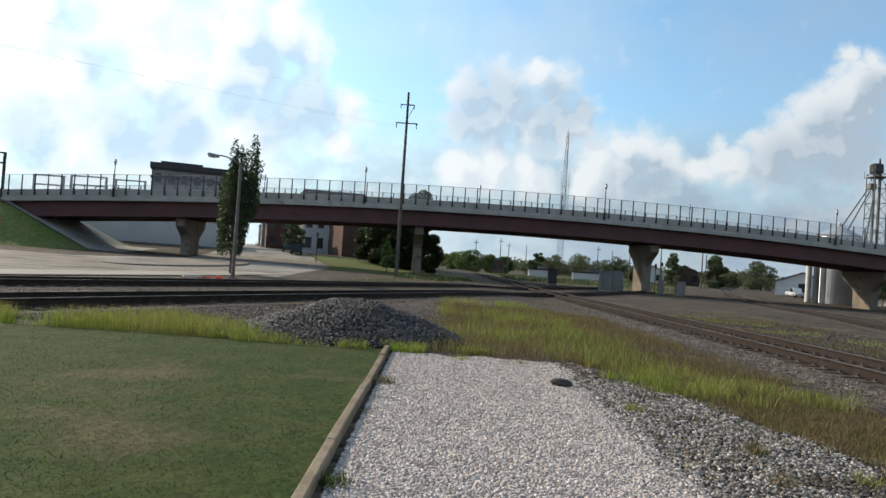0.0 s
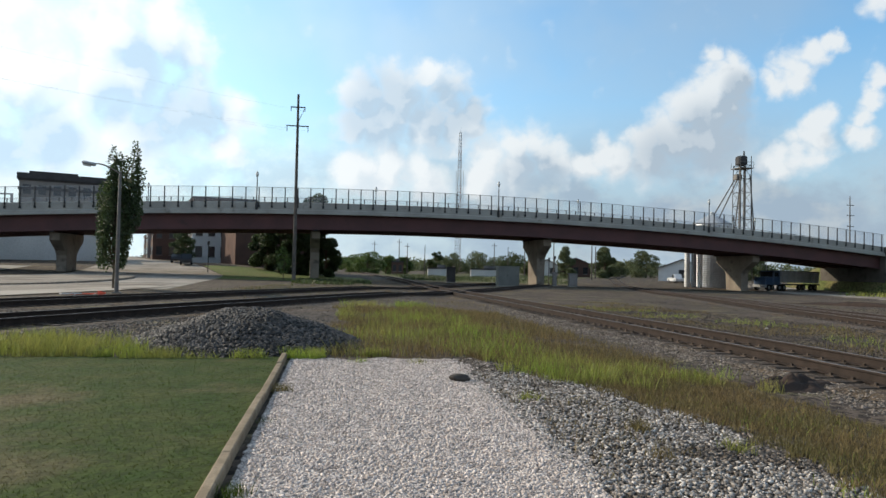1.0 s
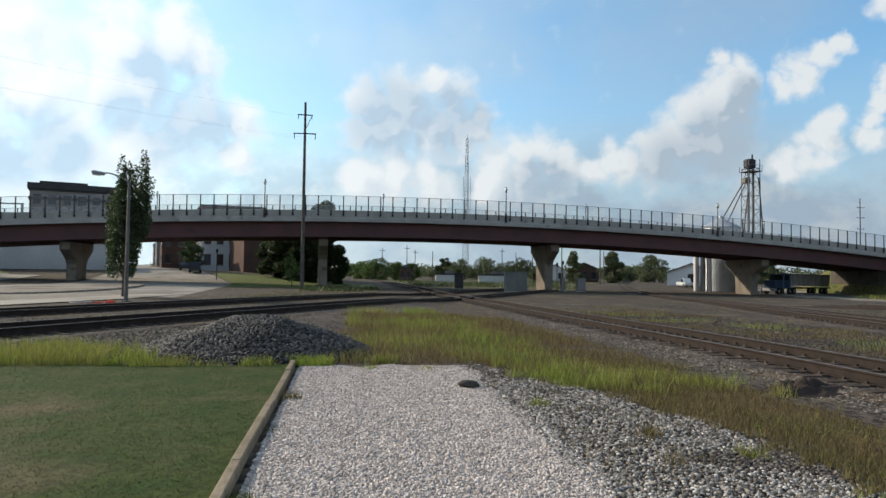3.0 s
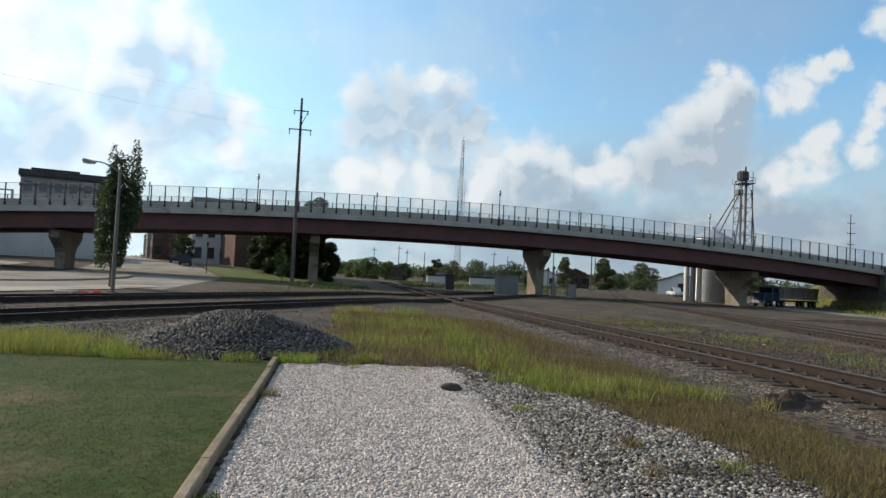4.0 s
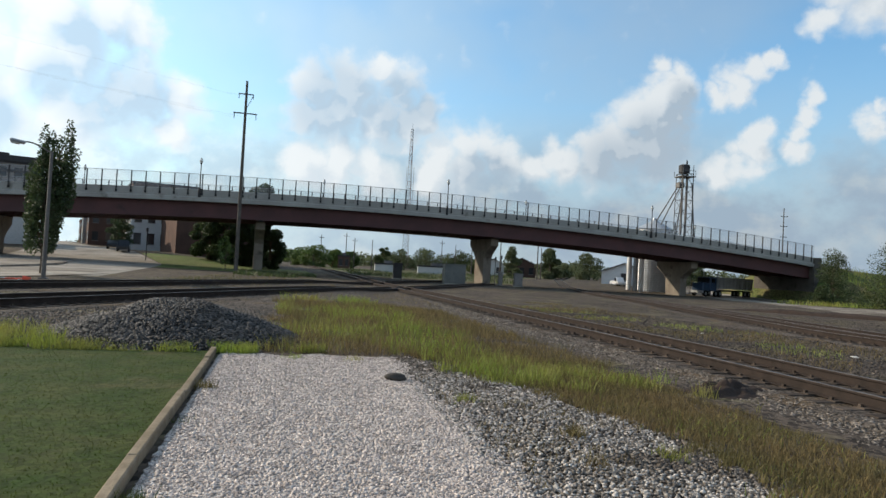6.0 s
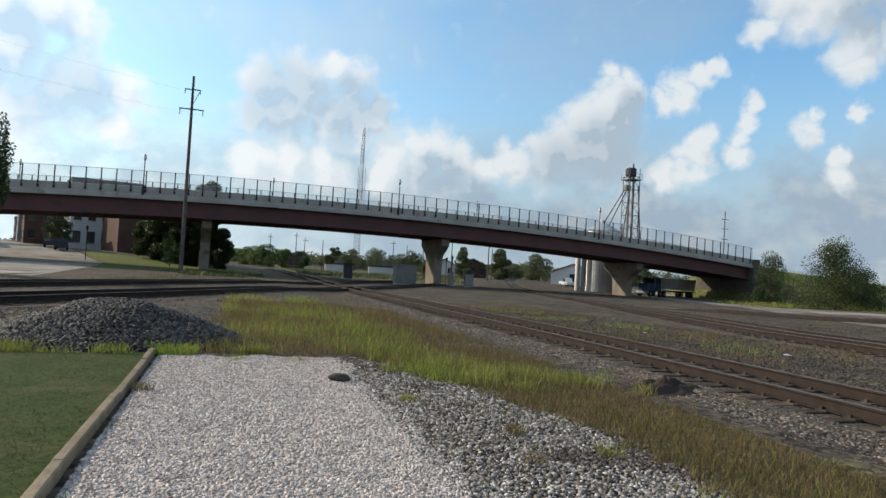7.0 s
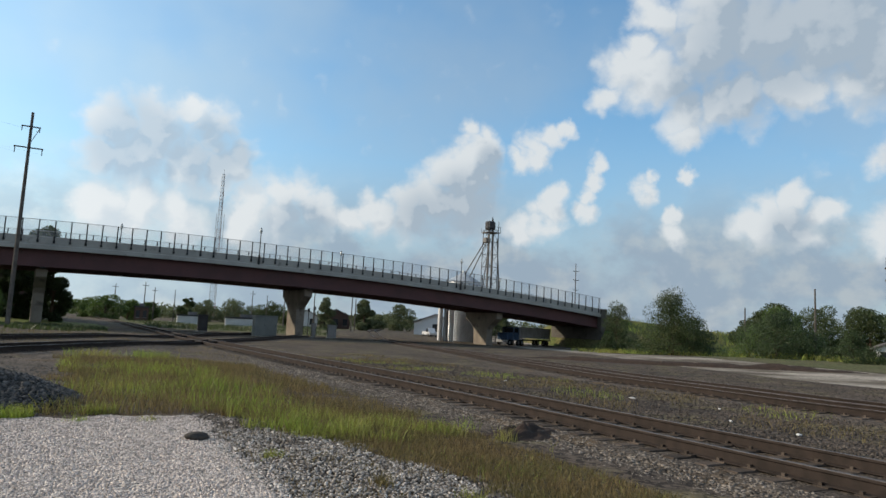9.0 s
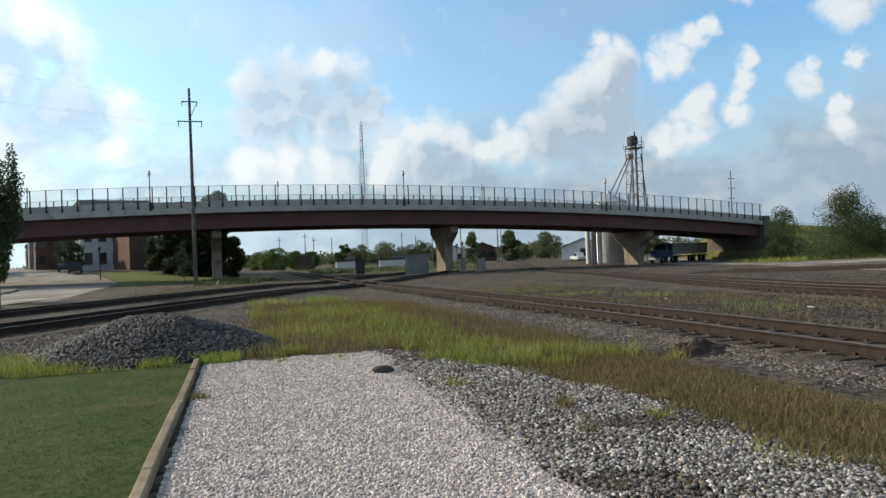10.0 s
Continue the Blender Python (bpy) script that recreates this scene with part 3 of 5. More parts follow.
# ---- the bridge ----
def bridge():
    top = thing("road_bridge", *B(0, 0, 0).xy, z=0, label="humped road bridge with maroon steel girders and concrete parapets", category="bridge", kind="structure")
    inv = Matrix.Translation((-top.matrix_basis.translation.x, -top.matrix_basis.translation.y, 0))
    N, U0, U1 = 56, -69.0, 71.0

    def sweep(name, outline, mat, label="", lo=U0, hi=U1):
        bm = bmnew()
        rings = []
        n = max(2, int(N * (hi - lo) / (U1 - U0)))
        for i in range(n + 1):
            u = lo + (hi - lo) * i / n
            rings.append([bm.verts.new(inv @ B(u, w, crest(u) + z)) for w, z in outline])
        k = len(outline)
        for a, b in zip(rings, rings[1:]):
            for i in range(k):
                bm.faces.new((a[i], a[(i + 1) % k], b[(i + 1) % k], b[i]))
        bm.faces.new(rings[0])
        bm.faces.new(rings[-1][::-1])
        return part(name, bm, mat, top, label)
    sweep("deck", [(-.16, -3.38), (DECK_W + .16, -3.38), (DECK_W + .16, -2.9), (DECK_W, -2.84), (0, -2.84), (-.16, -2.9)], M_CONC, "pale concrete deck slab edge")
    for w in (0.06, DECK_W - 0.36):
        sweep("parapet", [(w, -2.86), (w + 0.3, -2.86), (w + 0.3, -1.95), (w + 0.24, -1.88), (w + 0.06, -1.88), (w, -1.95)], M_CONC, "concrete parapet wall")
    for w in np.linspace(0.85, DECK_W - 0.85, 5):
        sweep("girder", [(w - .25, -5.33), (w + .25, -5.33), (w + .25, -5.27), (w + .03, -5.25), (w + .03, -3.5), (w + .25, -3.48), (w + .25, -3.38),
                         (w - .25, -3.38), (w - .25, -3.48), (w - .03, -3.5), (w - .03, -5.25), (w - .25, -5.27)], M_GIRDER, "maroon painted steel plate girder")
    for w in (-0.02, DECK_W - 0.06):
        bm = bmnew()
        ring = None
        for i in range(N + 1):
            u = U0 + (U1 - U0) * i / N
            nxt = [bm.verts.new(inv @ B(u, w + 0.04, crest(u) - 0.03)), bm.verts.new(inv @ B(u, w + 0.04, crest(u) - 1.9))]
            if ring:
                bm.faces.new((*ring, *nxt[::-1]))
            ring = nxt
        part("fence_mesh", bm, M_MESH, top, "galvanised chain link mesh")
        sweep("fence_rail", [(w + .02, -.03), (w + .06, -.03), (w + .06, .02), (w + .02, .02)], M_GALV)
    # posts stand on brackets on the outer face of the parapet
    bm = bmnew()
    box(bm, 0, 0, -2.5, 0.13, 0.10, 2.5, bevel=0.01)
    box(bm, 0, 0.02, -2.62, 0.24, 0.14, 0.3, bevel=0.02)
    box(bm, 0, 0.02, -2.05, 0.22, 0.14, 0.12, bevel=0.01)
    mesh = bpy.data.meshes.new("fence_post")
    bm.to_mesh(mesh)
    bm.free()
    mesh.materials.append(M_BLACK)
    u = -68.2
    while u < 71:
        for w in (-0.04, DECK_W + 0.02):
            ob = new("fence_post", mesh)
            ob.parent = top
            ob.matrix_basis = inv @ Matrix.Translation(B(u, w, crest(u))) @ pose(0, 0, 0, 0, 0, 2.7)
        u += 1.613
    # hammerhead piers
    for u in PIERS:
        t = crest(u) - 5.33
        x, y, _ = B(u, DECK_W / 2, 0)
        g = gz(x, y) - 0.6
        c = DECK_W / 2
        bm = bmnew()
        prof = [(c - 1.9, g), (c + 1.9, g), (c + 1.9, t - 2.9), (c + 2.4, t - 2.3), (c + 4.6, t - 1.1), (c + 4.6, t - .12), (c - 4.6, t - .12), (c - 4.6, t - 1.1), (c - 2.4, t - 2.3), (c - 1.9, t - 2.9)]
        extrude(bm, prof, u - 0.6, u + 0.6, lambda s, z, d: inv @ B(d, s, z))
        es = [e for e in bm.edges if abs((e.verts[0].co - e.verts[1].co).z) < 9]
        bmesh.ops.bevel(bm, geom=es, offset=0.06, segments=1, affect="EDGES")
        pier = part("pier", bm, M_PIER, top, "weathered concrete hammerhead pier")
        for w in np.linspace(0.85, DECK_W - 0.85, 5):
            bm = bmnew()
            box(bm, 0, 0, 0, 0.5, 0.45, 0.13)
            bmesh.ops.transform(bm, matrix=inv @ Matrix.Translation(B(u, w, t - 0.12)), verts=bm.verts)
            part("bearing", bm, M_BLACK, pier)
    # abutments with wing walls
    for u, s in ((-69.0, -1), (71.0, 1)):
        bm = bmnew()
        t = crest(u)
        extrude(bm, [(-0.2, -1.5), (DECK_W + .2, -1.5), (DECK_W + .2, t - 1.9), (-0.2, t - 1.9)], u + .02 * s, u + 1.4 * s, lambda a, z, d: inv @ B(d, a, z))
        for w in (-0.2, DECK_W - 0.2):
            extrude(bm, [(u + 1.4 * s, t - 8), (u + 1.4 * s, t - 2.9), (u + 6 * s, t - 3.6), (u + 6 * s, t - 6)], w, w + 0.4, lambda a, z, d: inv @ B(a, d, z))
        # the dark concrete colour stands in for shade on the abutment
        part("abutment", bm, M_SHADEDCONC, top, "concrete abutment with wing walls")


bridge()


def embankment(name, u0, u1, steep, label, mat, end=0.5, tufts=0):
    """The grass ridge that carries the road up to the bridge."""
    s = 1 if u1 > u0 else -1
    V, F, nu, nw = [], [], 60, 44

    def spot(u, w):
        run = clamp((u - u0) * s / abs(u1 - u0))
        t = (crest(u0) - 3.05) * (1 - run ** 0.8) + 0.2
        du, dw = max(0, (u0 - u) * s), max(0, -w - 0.5, w - DECK_W - 0.5)
        p = B(u, w, 0)
        return p.x, p.y, max(t - math.hypot(du * end, dw * steep), gz(p.x, p.y) - 0.3) + 0.12 * noise.noise((p.x * .35, p.y * .35, 0))
    for i in range(nu + 1):
        for j in range(nw + 1):
            V.append(spot(u0 - 14 * s + (u1 - u0 + 34 * s) * i / nu, -26 + (DECK_W + 52) * j / nw))
    if tufts:
        r = np.random.default_rng(77)
        pos = np.array([spot(u, w) for u, w in zip(r.uniform(u0, u0 + 80 * s, tufts), r.uniform(-24, -.5, tufts))])
        tagged(blades("bank_grass", pos, r.uniform(.2, .8, tufts), r.uniform(.04, .09, tufts), M_WEED, r, .9), "tall rough grass on the embankment", "grass", kind="stuff")
    for i in range(nu):
        for j in range(nw):
            k = i * (nw + 1) + j
            F.append((k, k + 1, k + nw + 2, k + nw + 1))
    return tagged(link(name, raw_mesh(name, V, F), mat), label, "embankment", kind="structure")


def slope_paving():
    V, F, n = [], [], 12
    t = crest(-69.5) - 3.05 + 0.2
    for i in range(n + 1):
        u = -69.3 + 15.5 * i / n
        for w in (-.6, DECK_W * .5, DECK_W + .6):
            p = B(u, w, 0)
            V.append((p.x, p.y, max(t - (u + 69.5) * .5 + .16, gz(p.x, p.y) + .03)))
    for i in range(n):
        for j in (0, 1):
            k = i * 3 + j
            F.append((k, k + 1, k + 4, k + 3))
    tagged(link("slope_paving", raw_mesh("slope_paving", V, F), M_CONC), "concrete slope paving under the bridge end", "paving", kind="structure")


slope_paving()
embankment("embankment_west", -69.5, -185, 0.5, "mown grass embankment carrying the bridge approach", M_BANK)
embankment("embankment_east", 72.6, 175, 0.5, "overgrown grass embankment carrying the bridge approach", M_SLOPE, 6.0, 16000)


# ---- railway tracks ----
GAUGE = 1.51


def rail_profile():
    return [(-.076, 0), (.076, 0), (.076, .014), (.012, .032), (.012, .146), (.037, .157), (.037, .19), (-.037, .19), (-.037, .157), (-.012, .146), (-.012, .032), (-.076, .014)]


TIE_MESH = None


def track(path, lift=0.06, label="", ties=0, bed=True, spacing=0.52, stop=1e9):
    """A track along a line of (x, y); lift: of the sleepers' top over the ground."""
    top = thing("railway_track", *path[0], z=0, label=label, category="railway track", group="tracks", kind="structure")
    o = Vector((path[0][0], path[0][1], 0))
    pts = []
    for a, b in zip(path, path[1:]):
        n = max(1, int(math.dist(a, b) / 4))
        pts += [Vector(a).lerp(Vector(b), i / n) for i in range(n)]
    pts.append(Vector(path[-1]))

    def side(i):
        d = (pts[min(i + 1, len(pts) - 1)] - pts[max(i - 1, 0)]).normalized()
        return Vector((d.y, -d.x))
    for s in (-1, 1):
        for kind in ("rail", "rail_head"):
            bm = bmnew()
            prof = rail_profile() if kind == "rail" else [(-.034, .1905), (.034, .1905), (.03, .196), (-.03, .196)]
            rings = []
            for i, p in enumerate(pts):
                n = side(i)
                c = p + n * s * GAUGE / 2
                z = gz(p.x, p.y) + lift
                rings.append([bm.verts.new(Vector((c.x + n.x * q, c.y + n.y * q, z + h)) - o) for q, h in prof])
            k = len(prof)
            for a, b in zip(rings, rings[1:]):
                for i in range(k):
                    bm.faces.new((a[i], a[(i + 1) % k], b[(i + 1) % k], b[i]))
            if kind == "rail":
                rail = part("rail", bm, M_RAIL, top, "rusty steel rail")
            else:
                part("rail_head", bm, M_RAILTOP, rail, "worn bright running surface")
    # ballast bed
    if bed:
        bm = bmnew()
        prev = None
        for i, p in enumerate(pts):
            n = side(i)
            z = gz(p.x, p.y) + lift
            row = [bm.verts.new(Vector((p.x + n.x * q, p.y + n.y * q, z + h)) - o) for q, h in ((-2.9, -.30 - lift * .3), (-1.6, -.022), (1.6, -.022), (2.9, -.30 - lift * .3))]
            if prev:
                for j in range(3):
                    bm.faces.new((prev[j], prev[j + 1], row[j + 1], row[j]))
            prev = row
        part("ballast_bed", bm, M_BALLAST, top, "grey ballast bed")
    # sleepers
    global TIE_MESH
    if TIE_MESH is None:
        bm = bmnew()
        box(bm, 0, 0, -0.16, 2.6, 0.23, 0.16, bevel=0.015)
        for s in (-1, 1):
            box(bm, s * GAUGE / 2, 0, 0.0, 0.34, 0.2, 0.016)
            for q in (-.1, .1):
                box(bm, s * GAUGE / 2 + q, 0.04, 0.014, 0.05, 0.05, 0.04)
        TIE_MESH = bpy.data.meshes.new("sleeper")
        bm.to_mesh(TIE_MESH)
        bm.free()
        TIE_MESH.materials.append(M_TIE)
    total, made, rng = 0.0, 0, random.Random(5)
    for i in range(len(pts) - 1):
        seg = pts[i + 1] - pts[i]
        az = math.degrees(math.atan2(seg.y, seg.x)) - 90
        while total < seg.length and made < ties:
            p = pts[i] + seg.normalized() * total
            ob = new("sleeper", TIE_MESH)
            ob.parent = top
            ob.matrix_basis = Matrix.Translation(-o) @ pose(p.x + rng.uniform(-.05, .05), p.y, gz(p.x, p.y) + lift + rng.uniform(-.012, .004), 0, 0, az + rng.uniform(-1.5, 1.5))
            made += 1
            total += spacing
        total -= seg.length
    return top


MAIN_X = 9.3
track([(MAIN_X, 1.0), (MAIN_X, 60), (MAIN_X, 110), (8.6, 170), (4, 260)], 0.07, "main railway track with rusty rails on timber sleepers", ties=230)
CROSS_DIR = Vector((math.sin(radians(26.5)), math.cos(radians(26.5))))


def cross_line(x0, y0, back, ahead):
    return [tuple(Vector((x0, y0)) - CROSS_DIR * back), tuple(Vector((x0, y0))), tuple(Vector((x0, y0)) + CROSS_DIR * ahead)]


track(cross_line(-4.0, 25.6, 32, 75), 0.05, "railway track crossing the main line at a slant", ties=130)
track(cross_line(-8.5, 30.5, 34, 80), 0.05, "second slanting railway track beside the first", ties=120)
track([(19.0, 1.0), (18.6, 12), (19.6, 20), (23.2, 32), (30, 52), (38, 80), (46, 104), (60, 140), (100, 225)], 0.06, "dull yard track curving away under the bridge", ties=160)
track([(20.6, 1.0), (20.0, 12), (20.9, 20), (24.2, 32), (30.6, 52), (38, 80)], 0.055, "siding rails closing in on the yard track", ties=0, bed=False)


# ---- trees, bushes ----
LEAF = np.array([(-.5, 0, 0), (0, -.28, .08), (.5, 0, 0), (0, .28, .08)])


def crown_mesh(name, clumps, n, leaf, rng):
    """Leaves in uneven clumps: (centre, radii) each."""
    w = np.array([c[1][0] * c[1][1] + c[1][1] * c[1][2] for c in clumps])
    k = rng.choice(len(clumps), n, p=w / w.sum())
    c, r = np.array([q[0] for q in clumps])[k], np.array([q[1] for q in clumps])[k]
    d = rng.normal(size=(n, 3))
    d /= np.linalg.norm(d, axis=1)[:, None]
    p = c + r * d * (1 - np.abs(rng.normal(0, 0.22, n)))[:, None] * rng.uniform(0.85, 1.12, (n, 1))
    s = leaf * rng.uniform(0.6, 1.4, n)
    v = np.einsum("nij,kj->nki", turns(rng, n), LEAF) * s[:, None, None] + p[:, None, :]
    f = np.array([(0, 1, 2, 3)])
    return raw_mesh(name, v.reshape(-1, 3), (f[None] + (np.arange(n) * 4)[:, None, None]).reshape(-1, 4))


def tree(x, y, h, w, label, mat=None, trunk=0.18, n=3500, leaf=0.35, seed=1, kind="tree", low=0.22, z=None, columnar=False, group="", clumps=22):
    """A tree or bush: tapered trunk, limbs, and a crown of leaf clumps between low * h and h."""
    rng = np.random.default_rng(seed)
    mat = mat or M_LEAF
    top = thing(kind, x, y, z, label=label, category=kind, group=group)
    bm = bmnew()
    tall = h * (0.72 if columnar else 0.6)
    tube(bm, (0, 0, -0.3), (0.05, 0, tall * 0.5), trunk, trunk * 0.75, 10)
    tube(bm, (0.05, 0, tall * 0.5), (0, 0.04, tall), trunk * 0.75, trunk * 0.35, 8)
    part("trunk", bm, M_BARK, top)
    cl, tips = [], []
    for i in range(clumps):
        t = (i + rng.uniform(0.2, 0.8)) / clumps
        zc = h * (low + (1 - low) * t * rng.uniform(0.86, 0.98))
        env = (math.sin(math.pi * (0.10 + 0.86 * t)) ** 0.6) if not columnar else (math.sin(math.pi * (0.12 + 0.76 * t)) ** 0.8)
        if kind == "bush":
            env = (1.0 - 0.95 * t ** 1.7) * (0.9 + 0.2 * math.sin(5 * t + seed))
        a = rng.uniform(0, 2 * math.pi)
        rr = w / 2 * env * rng.uniform(0.3, 0.88)
        sprig = not columnar and i % 4 == 3      # small tufts that break the outline
        rr *= 1.25 if sprig else 1.0
        cs = w * (rng.uniform(0.045, 0.08) if sprig else rng.uniform(0.09, 0.21) if not columnar else rng.uniform(0.055, 0.12)) * (0.75 + 0.35 * env)
        lean = 0.16 * (t - 0.3) * w if columnar else 0.0
        if columnar:                              # several upright leaders of uneven height
            k = i % 5
            a = k * 1.257 + 0.4 + rng.uniform(-0.5, 0.5)
            zc = h * (low + (1 - low) * t * (1.0, 0.90, 0.80, 0.97, 0.74)[k])
            rr = w / 2 * (0.25 + 0.6 * env) * rng.uniform(0.45, 0.95)
        cl.append(((rr * math.cos(a) + lean, rr * math.sin(a), zc), (cs, cs, cs * (0.75 if not columnar else 3.0))))
        tips.append(cl[-1][0])
    for c in tips[::2]:
        bm = bmnew()
        zb = min(tall * 0.9, c[2] * 0.62)
        tube(bm, (0, 0, zb), (c[0] * 0.55, c[1] * 0.55, (zb + c[2]) / 2 + 0.05 * h), trunk * 0.38, trunk * 0.22, 6)
        tube(bm, (c[0] * 0.55, c[1] * 0.55, (zb + c[2]) / 2 + 0.05 * h), c, trunk * 0.22, trunk * 0.06, 6)
        part("limb", bm, M_BARK, top)
    link("crown", crown_mesh("crown", cl, n, leaf, rng), mat, top)
    return top


tree(-13.4, 43.6, 8.3, 3.2, "narrow dark green street tree beside a lamp post", M_LEAFDARK, 0.13, 15000, 0.16, 3, columnar=True, low=0.2, clumps=72)
for i, (x, y, h, w) in enumerate(((-8.6, 107, 11.5, 7), (-3.4, 108, 13.5, 8.0), (-1.6, 104.5, 9.0, 5.0), (-10.8, 110, 8.5, 5.6), (-6.0, 105, 7.5, 5.5))):
    tree(x, y, h, w, "dark leafy tree behind the bridge", M_LEAFDARK, 0.25, 15000, 0.28, 20 + i, low=0.02, group="trees behind the bridge", clumps=28)
tree(-6.4, 84.5, 4.2, 2.2, "young light green sapling beside the bridge pier", M_LEAFLIGHT, 0.05, 700, 0.22, 31, low=0.2)
tree(70.9, 64.0, 8.6, 12.5, "large ragged bush on the grass slope", M_LEAF, 0.22, 26000, 0.17, 40, "bush", 0.02, clumps=75)
tree(77.0, 65.5, 5.6, 9.0, "lower bush beside the large one", M_LEAFDARK, 0.14, 9000, 0.19, 46, "bush", 0.0, clumps=30)
tree(79.6, 83.6, 8.2, 9.0, "bushy tree at the end of the bridge", M_LEAF, 0.16, 10000, 0.18, 41, "bush", 0.02, clumps=34)
tree(74.5, 80.0, 2.6, 5.0, "low bush on the embankment", M_LEAF, 0.10, 2600, 0.22, 42, "bush", 0.0)
tree(67.3, 46.4, 5.0, 10.5, "broad dark green bush beside the lane", M_LEAFDARK, 0.16, 20000, 0.15, 43, "bush", 0.0, clumps=44)
tree(74.0, 51.0, 6.2, 9.5, "light green bush behind the others", M_LEAFLIGHT, 0.14, 14000, 0.17, 44, "bush", 0.0, clumps=34)
tree(62.6, 35.6, 3.0, 5.6, "clipped-looking round dark bush beside the lane", M_LEAFDARK, 0.10, 11000, 0.12, 45, "bush", 0.0, clumps=30)
for i, (x, y, h, w) in enumerate(((74.5, 33.6, 11.4, 10.5), (80, 30, 13, 12), (86, 24, 12, 11), (92, 62, 8, 10), (99, 72, 7.5, 9), (101, 55, 8, 10), (104, 46, 9, 11), (112, 70, 9, 12))):
    tree(x, y, h, w, "leafy green tree beyond the lane", M_LEAFDARK if i < 3 else M_LEAF, 0.25, 20000, 0.24, 50 + i, low=0.06, group="trees beyond the lane", clumps=28)
# woods beyond the yard
FAR = [(9.0, 196, 6.0, 10), (14.6, 199, 5.6, 9), (20.5, 205, 5, 7), (29.5, 198, 7.2, 6), (39.5, 226, 6.8, 12), (48, 224, 7.5, 13), (58, 222, 7.2, 13), (63.5, 178, 8.2, 7.5),
       (67.6, 163, 8.6, 7.5), (71.5, 172, 8, 6), (95, 196, 8.5, 12), (112, 185, 8, 12), (122, 182, 7.5, 12), (94, 215, 5, 12), (4, 215, 5, 9), (53, 180, 4.5, 5), (35, 240, 5, 10), (70, 230, 6, 12)]
for i, (x, y, h, w) in enumerate(FAR):
    # some crowns take the paler leaf with haze in its colour
    tree(x, y, h, w, "distant green tree beyond the yard", M_LEAFLIGHT if i in (0, 1, 2, 14) else (M_LEAF, M_LEAFHAZED, M_LEAFHAZED)[(i * 5) % 3], 0.2, 6000, 0.42, 80 + i, low=0.0, group="distant trees", clumps=18)


def far_woods():
    """A low belt of woods all round the horizon."""
    rng = np.random.default_rng(9)
    cl = []
    for i in range(700):
        a = rng.uniform(-1.2, 2.1) if i % 4 else rng.uniform(0, 2 * math.pi)
        r = rng.uniform(330, 460)
        h = rng.uniform(4.5, 8.5)
        cl.append(((r * math.sin(a), r * math.cos(a), h * 0.45 - 1), (rng.uniform(6, 11), rng.uniform(6, 11), h * 0.55)))
    # haze over the belt comes from the paler leaf colour
    tagged(link("distant_woods", crown_mesh("distant_woods", cl, 130000, 1.5, rng), M_LEAFHAZED), "belt of distant green woods", "woods", kind="stuff")


far_woods()


# ---- lamps, poles, masts ----
def bridge_lamp():
    top = thing("street_lamp", 0, 0, 0, label="slim black ornamental lamp post with a globe on the parapet", category="street lamp", group="lamps on the bridge")
    bm = bmnew()
    tube(bm, (0, 0, -1.0), (0, 0, 0.25), 0.17, 0.14, 8)
    tube(bm, (0, 0, 0.25), (0, 0, 3.1), 0.075, 0.055, 8)
    part("post", bm, M_BLACK, top)
    bm = bmnew()
    tube(bm, (0, 0, 3.1), (0, 0, 3.25), 0.06, 0.15, 8)
    part("collar", bm, M_BLACK, top)
    bm = bmnew()
    bmesh.ops.create_uvsphere(bm, u_segments=10, v_segments=8, radius=0.2)
    bmesh.ops.scale(bm, vec=(1, 1, 1.25), verts=bm.verts)
    bmesh.ops.translate(bm, vec=(0, 0, 3.5), verts=bm.verts)
    part("globe", bm, M_LAMPGLOBE, top, "pale frosted globe", True)
    bm = bmnew()
    tube(bm, (0, 0, 3.7), (0, 0, 3.92), 0.14, 0.015, 8)
    part("finial", bm, M_BLACK, top)
    return top


first = bridge_lamp()
spots = [(u, -0.12) for u in (-55.2, -23.3, 8.6, 40.6)] + [(u, DECK_W + 0.1) for u in (-39.0, -6.8, 25.8, 58)]
for i, (u, w) in enumerate(spots):
    m = Matrix.Translation(B(u, w, crest(u) - 1.9))
    if i:
        copy_thing(first, m)
    else:
        first.matrix_basis = m


def cobra_lamp(x, y):
    top = thing("street_light", x, y, label="tall grey street light with a curved arm beside the tracks", category="street light")
    bm = bmnew()
    tube(bm, (0, 0, -.3), (0, 0, 6.35), 0.11, 0.07, 10)
    box(bm, 0, 0, -.05, 0.4, 0.4, 0.12, bevel=.02)
    part("pole", bm, M_STEELGREY, top)
    bm = bmnew()
    last = Vector((0, 0, 6.25))
    for i in range(1, 7):
        t = i / 6
        p = Vector((-1.15 * t, -0.35 * t, 6.25 + 0.45 * math.sin(t * 1.75)))
        tube(bm, last, p, 0.035, n=6)
        last = p
    part("arm", bm, M_STEELGREY, top)
    bm = bmnew()
    box(bm, 0, 0, -0.09, 0.66, 0.3, 0.17, bevel=0.06)
    head = part("lamp_head", bm, M_GALV, top, "pale cobra-head luminaire")
    head.matrix_basis = pose(-1.4, -0.42, 6.68, 0, 8, 17)
    bm = bmnew()
    box(bm, -0.08, 0, -0.15, 0.4, 0.22, 0.07, bevel=0.03)
    part("lens", bm, M_LAMPGLOBE, head)


cobra_lamp(-11.35, 37.3)


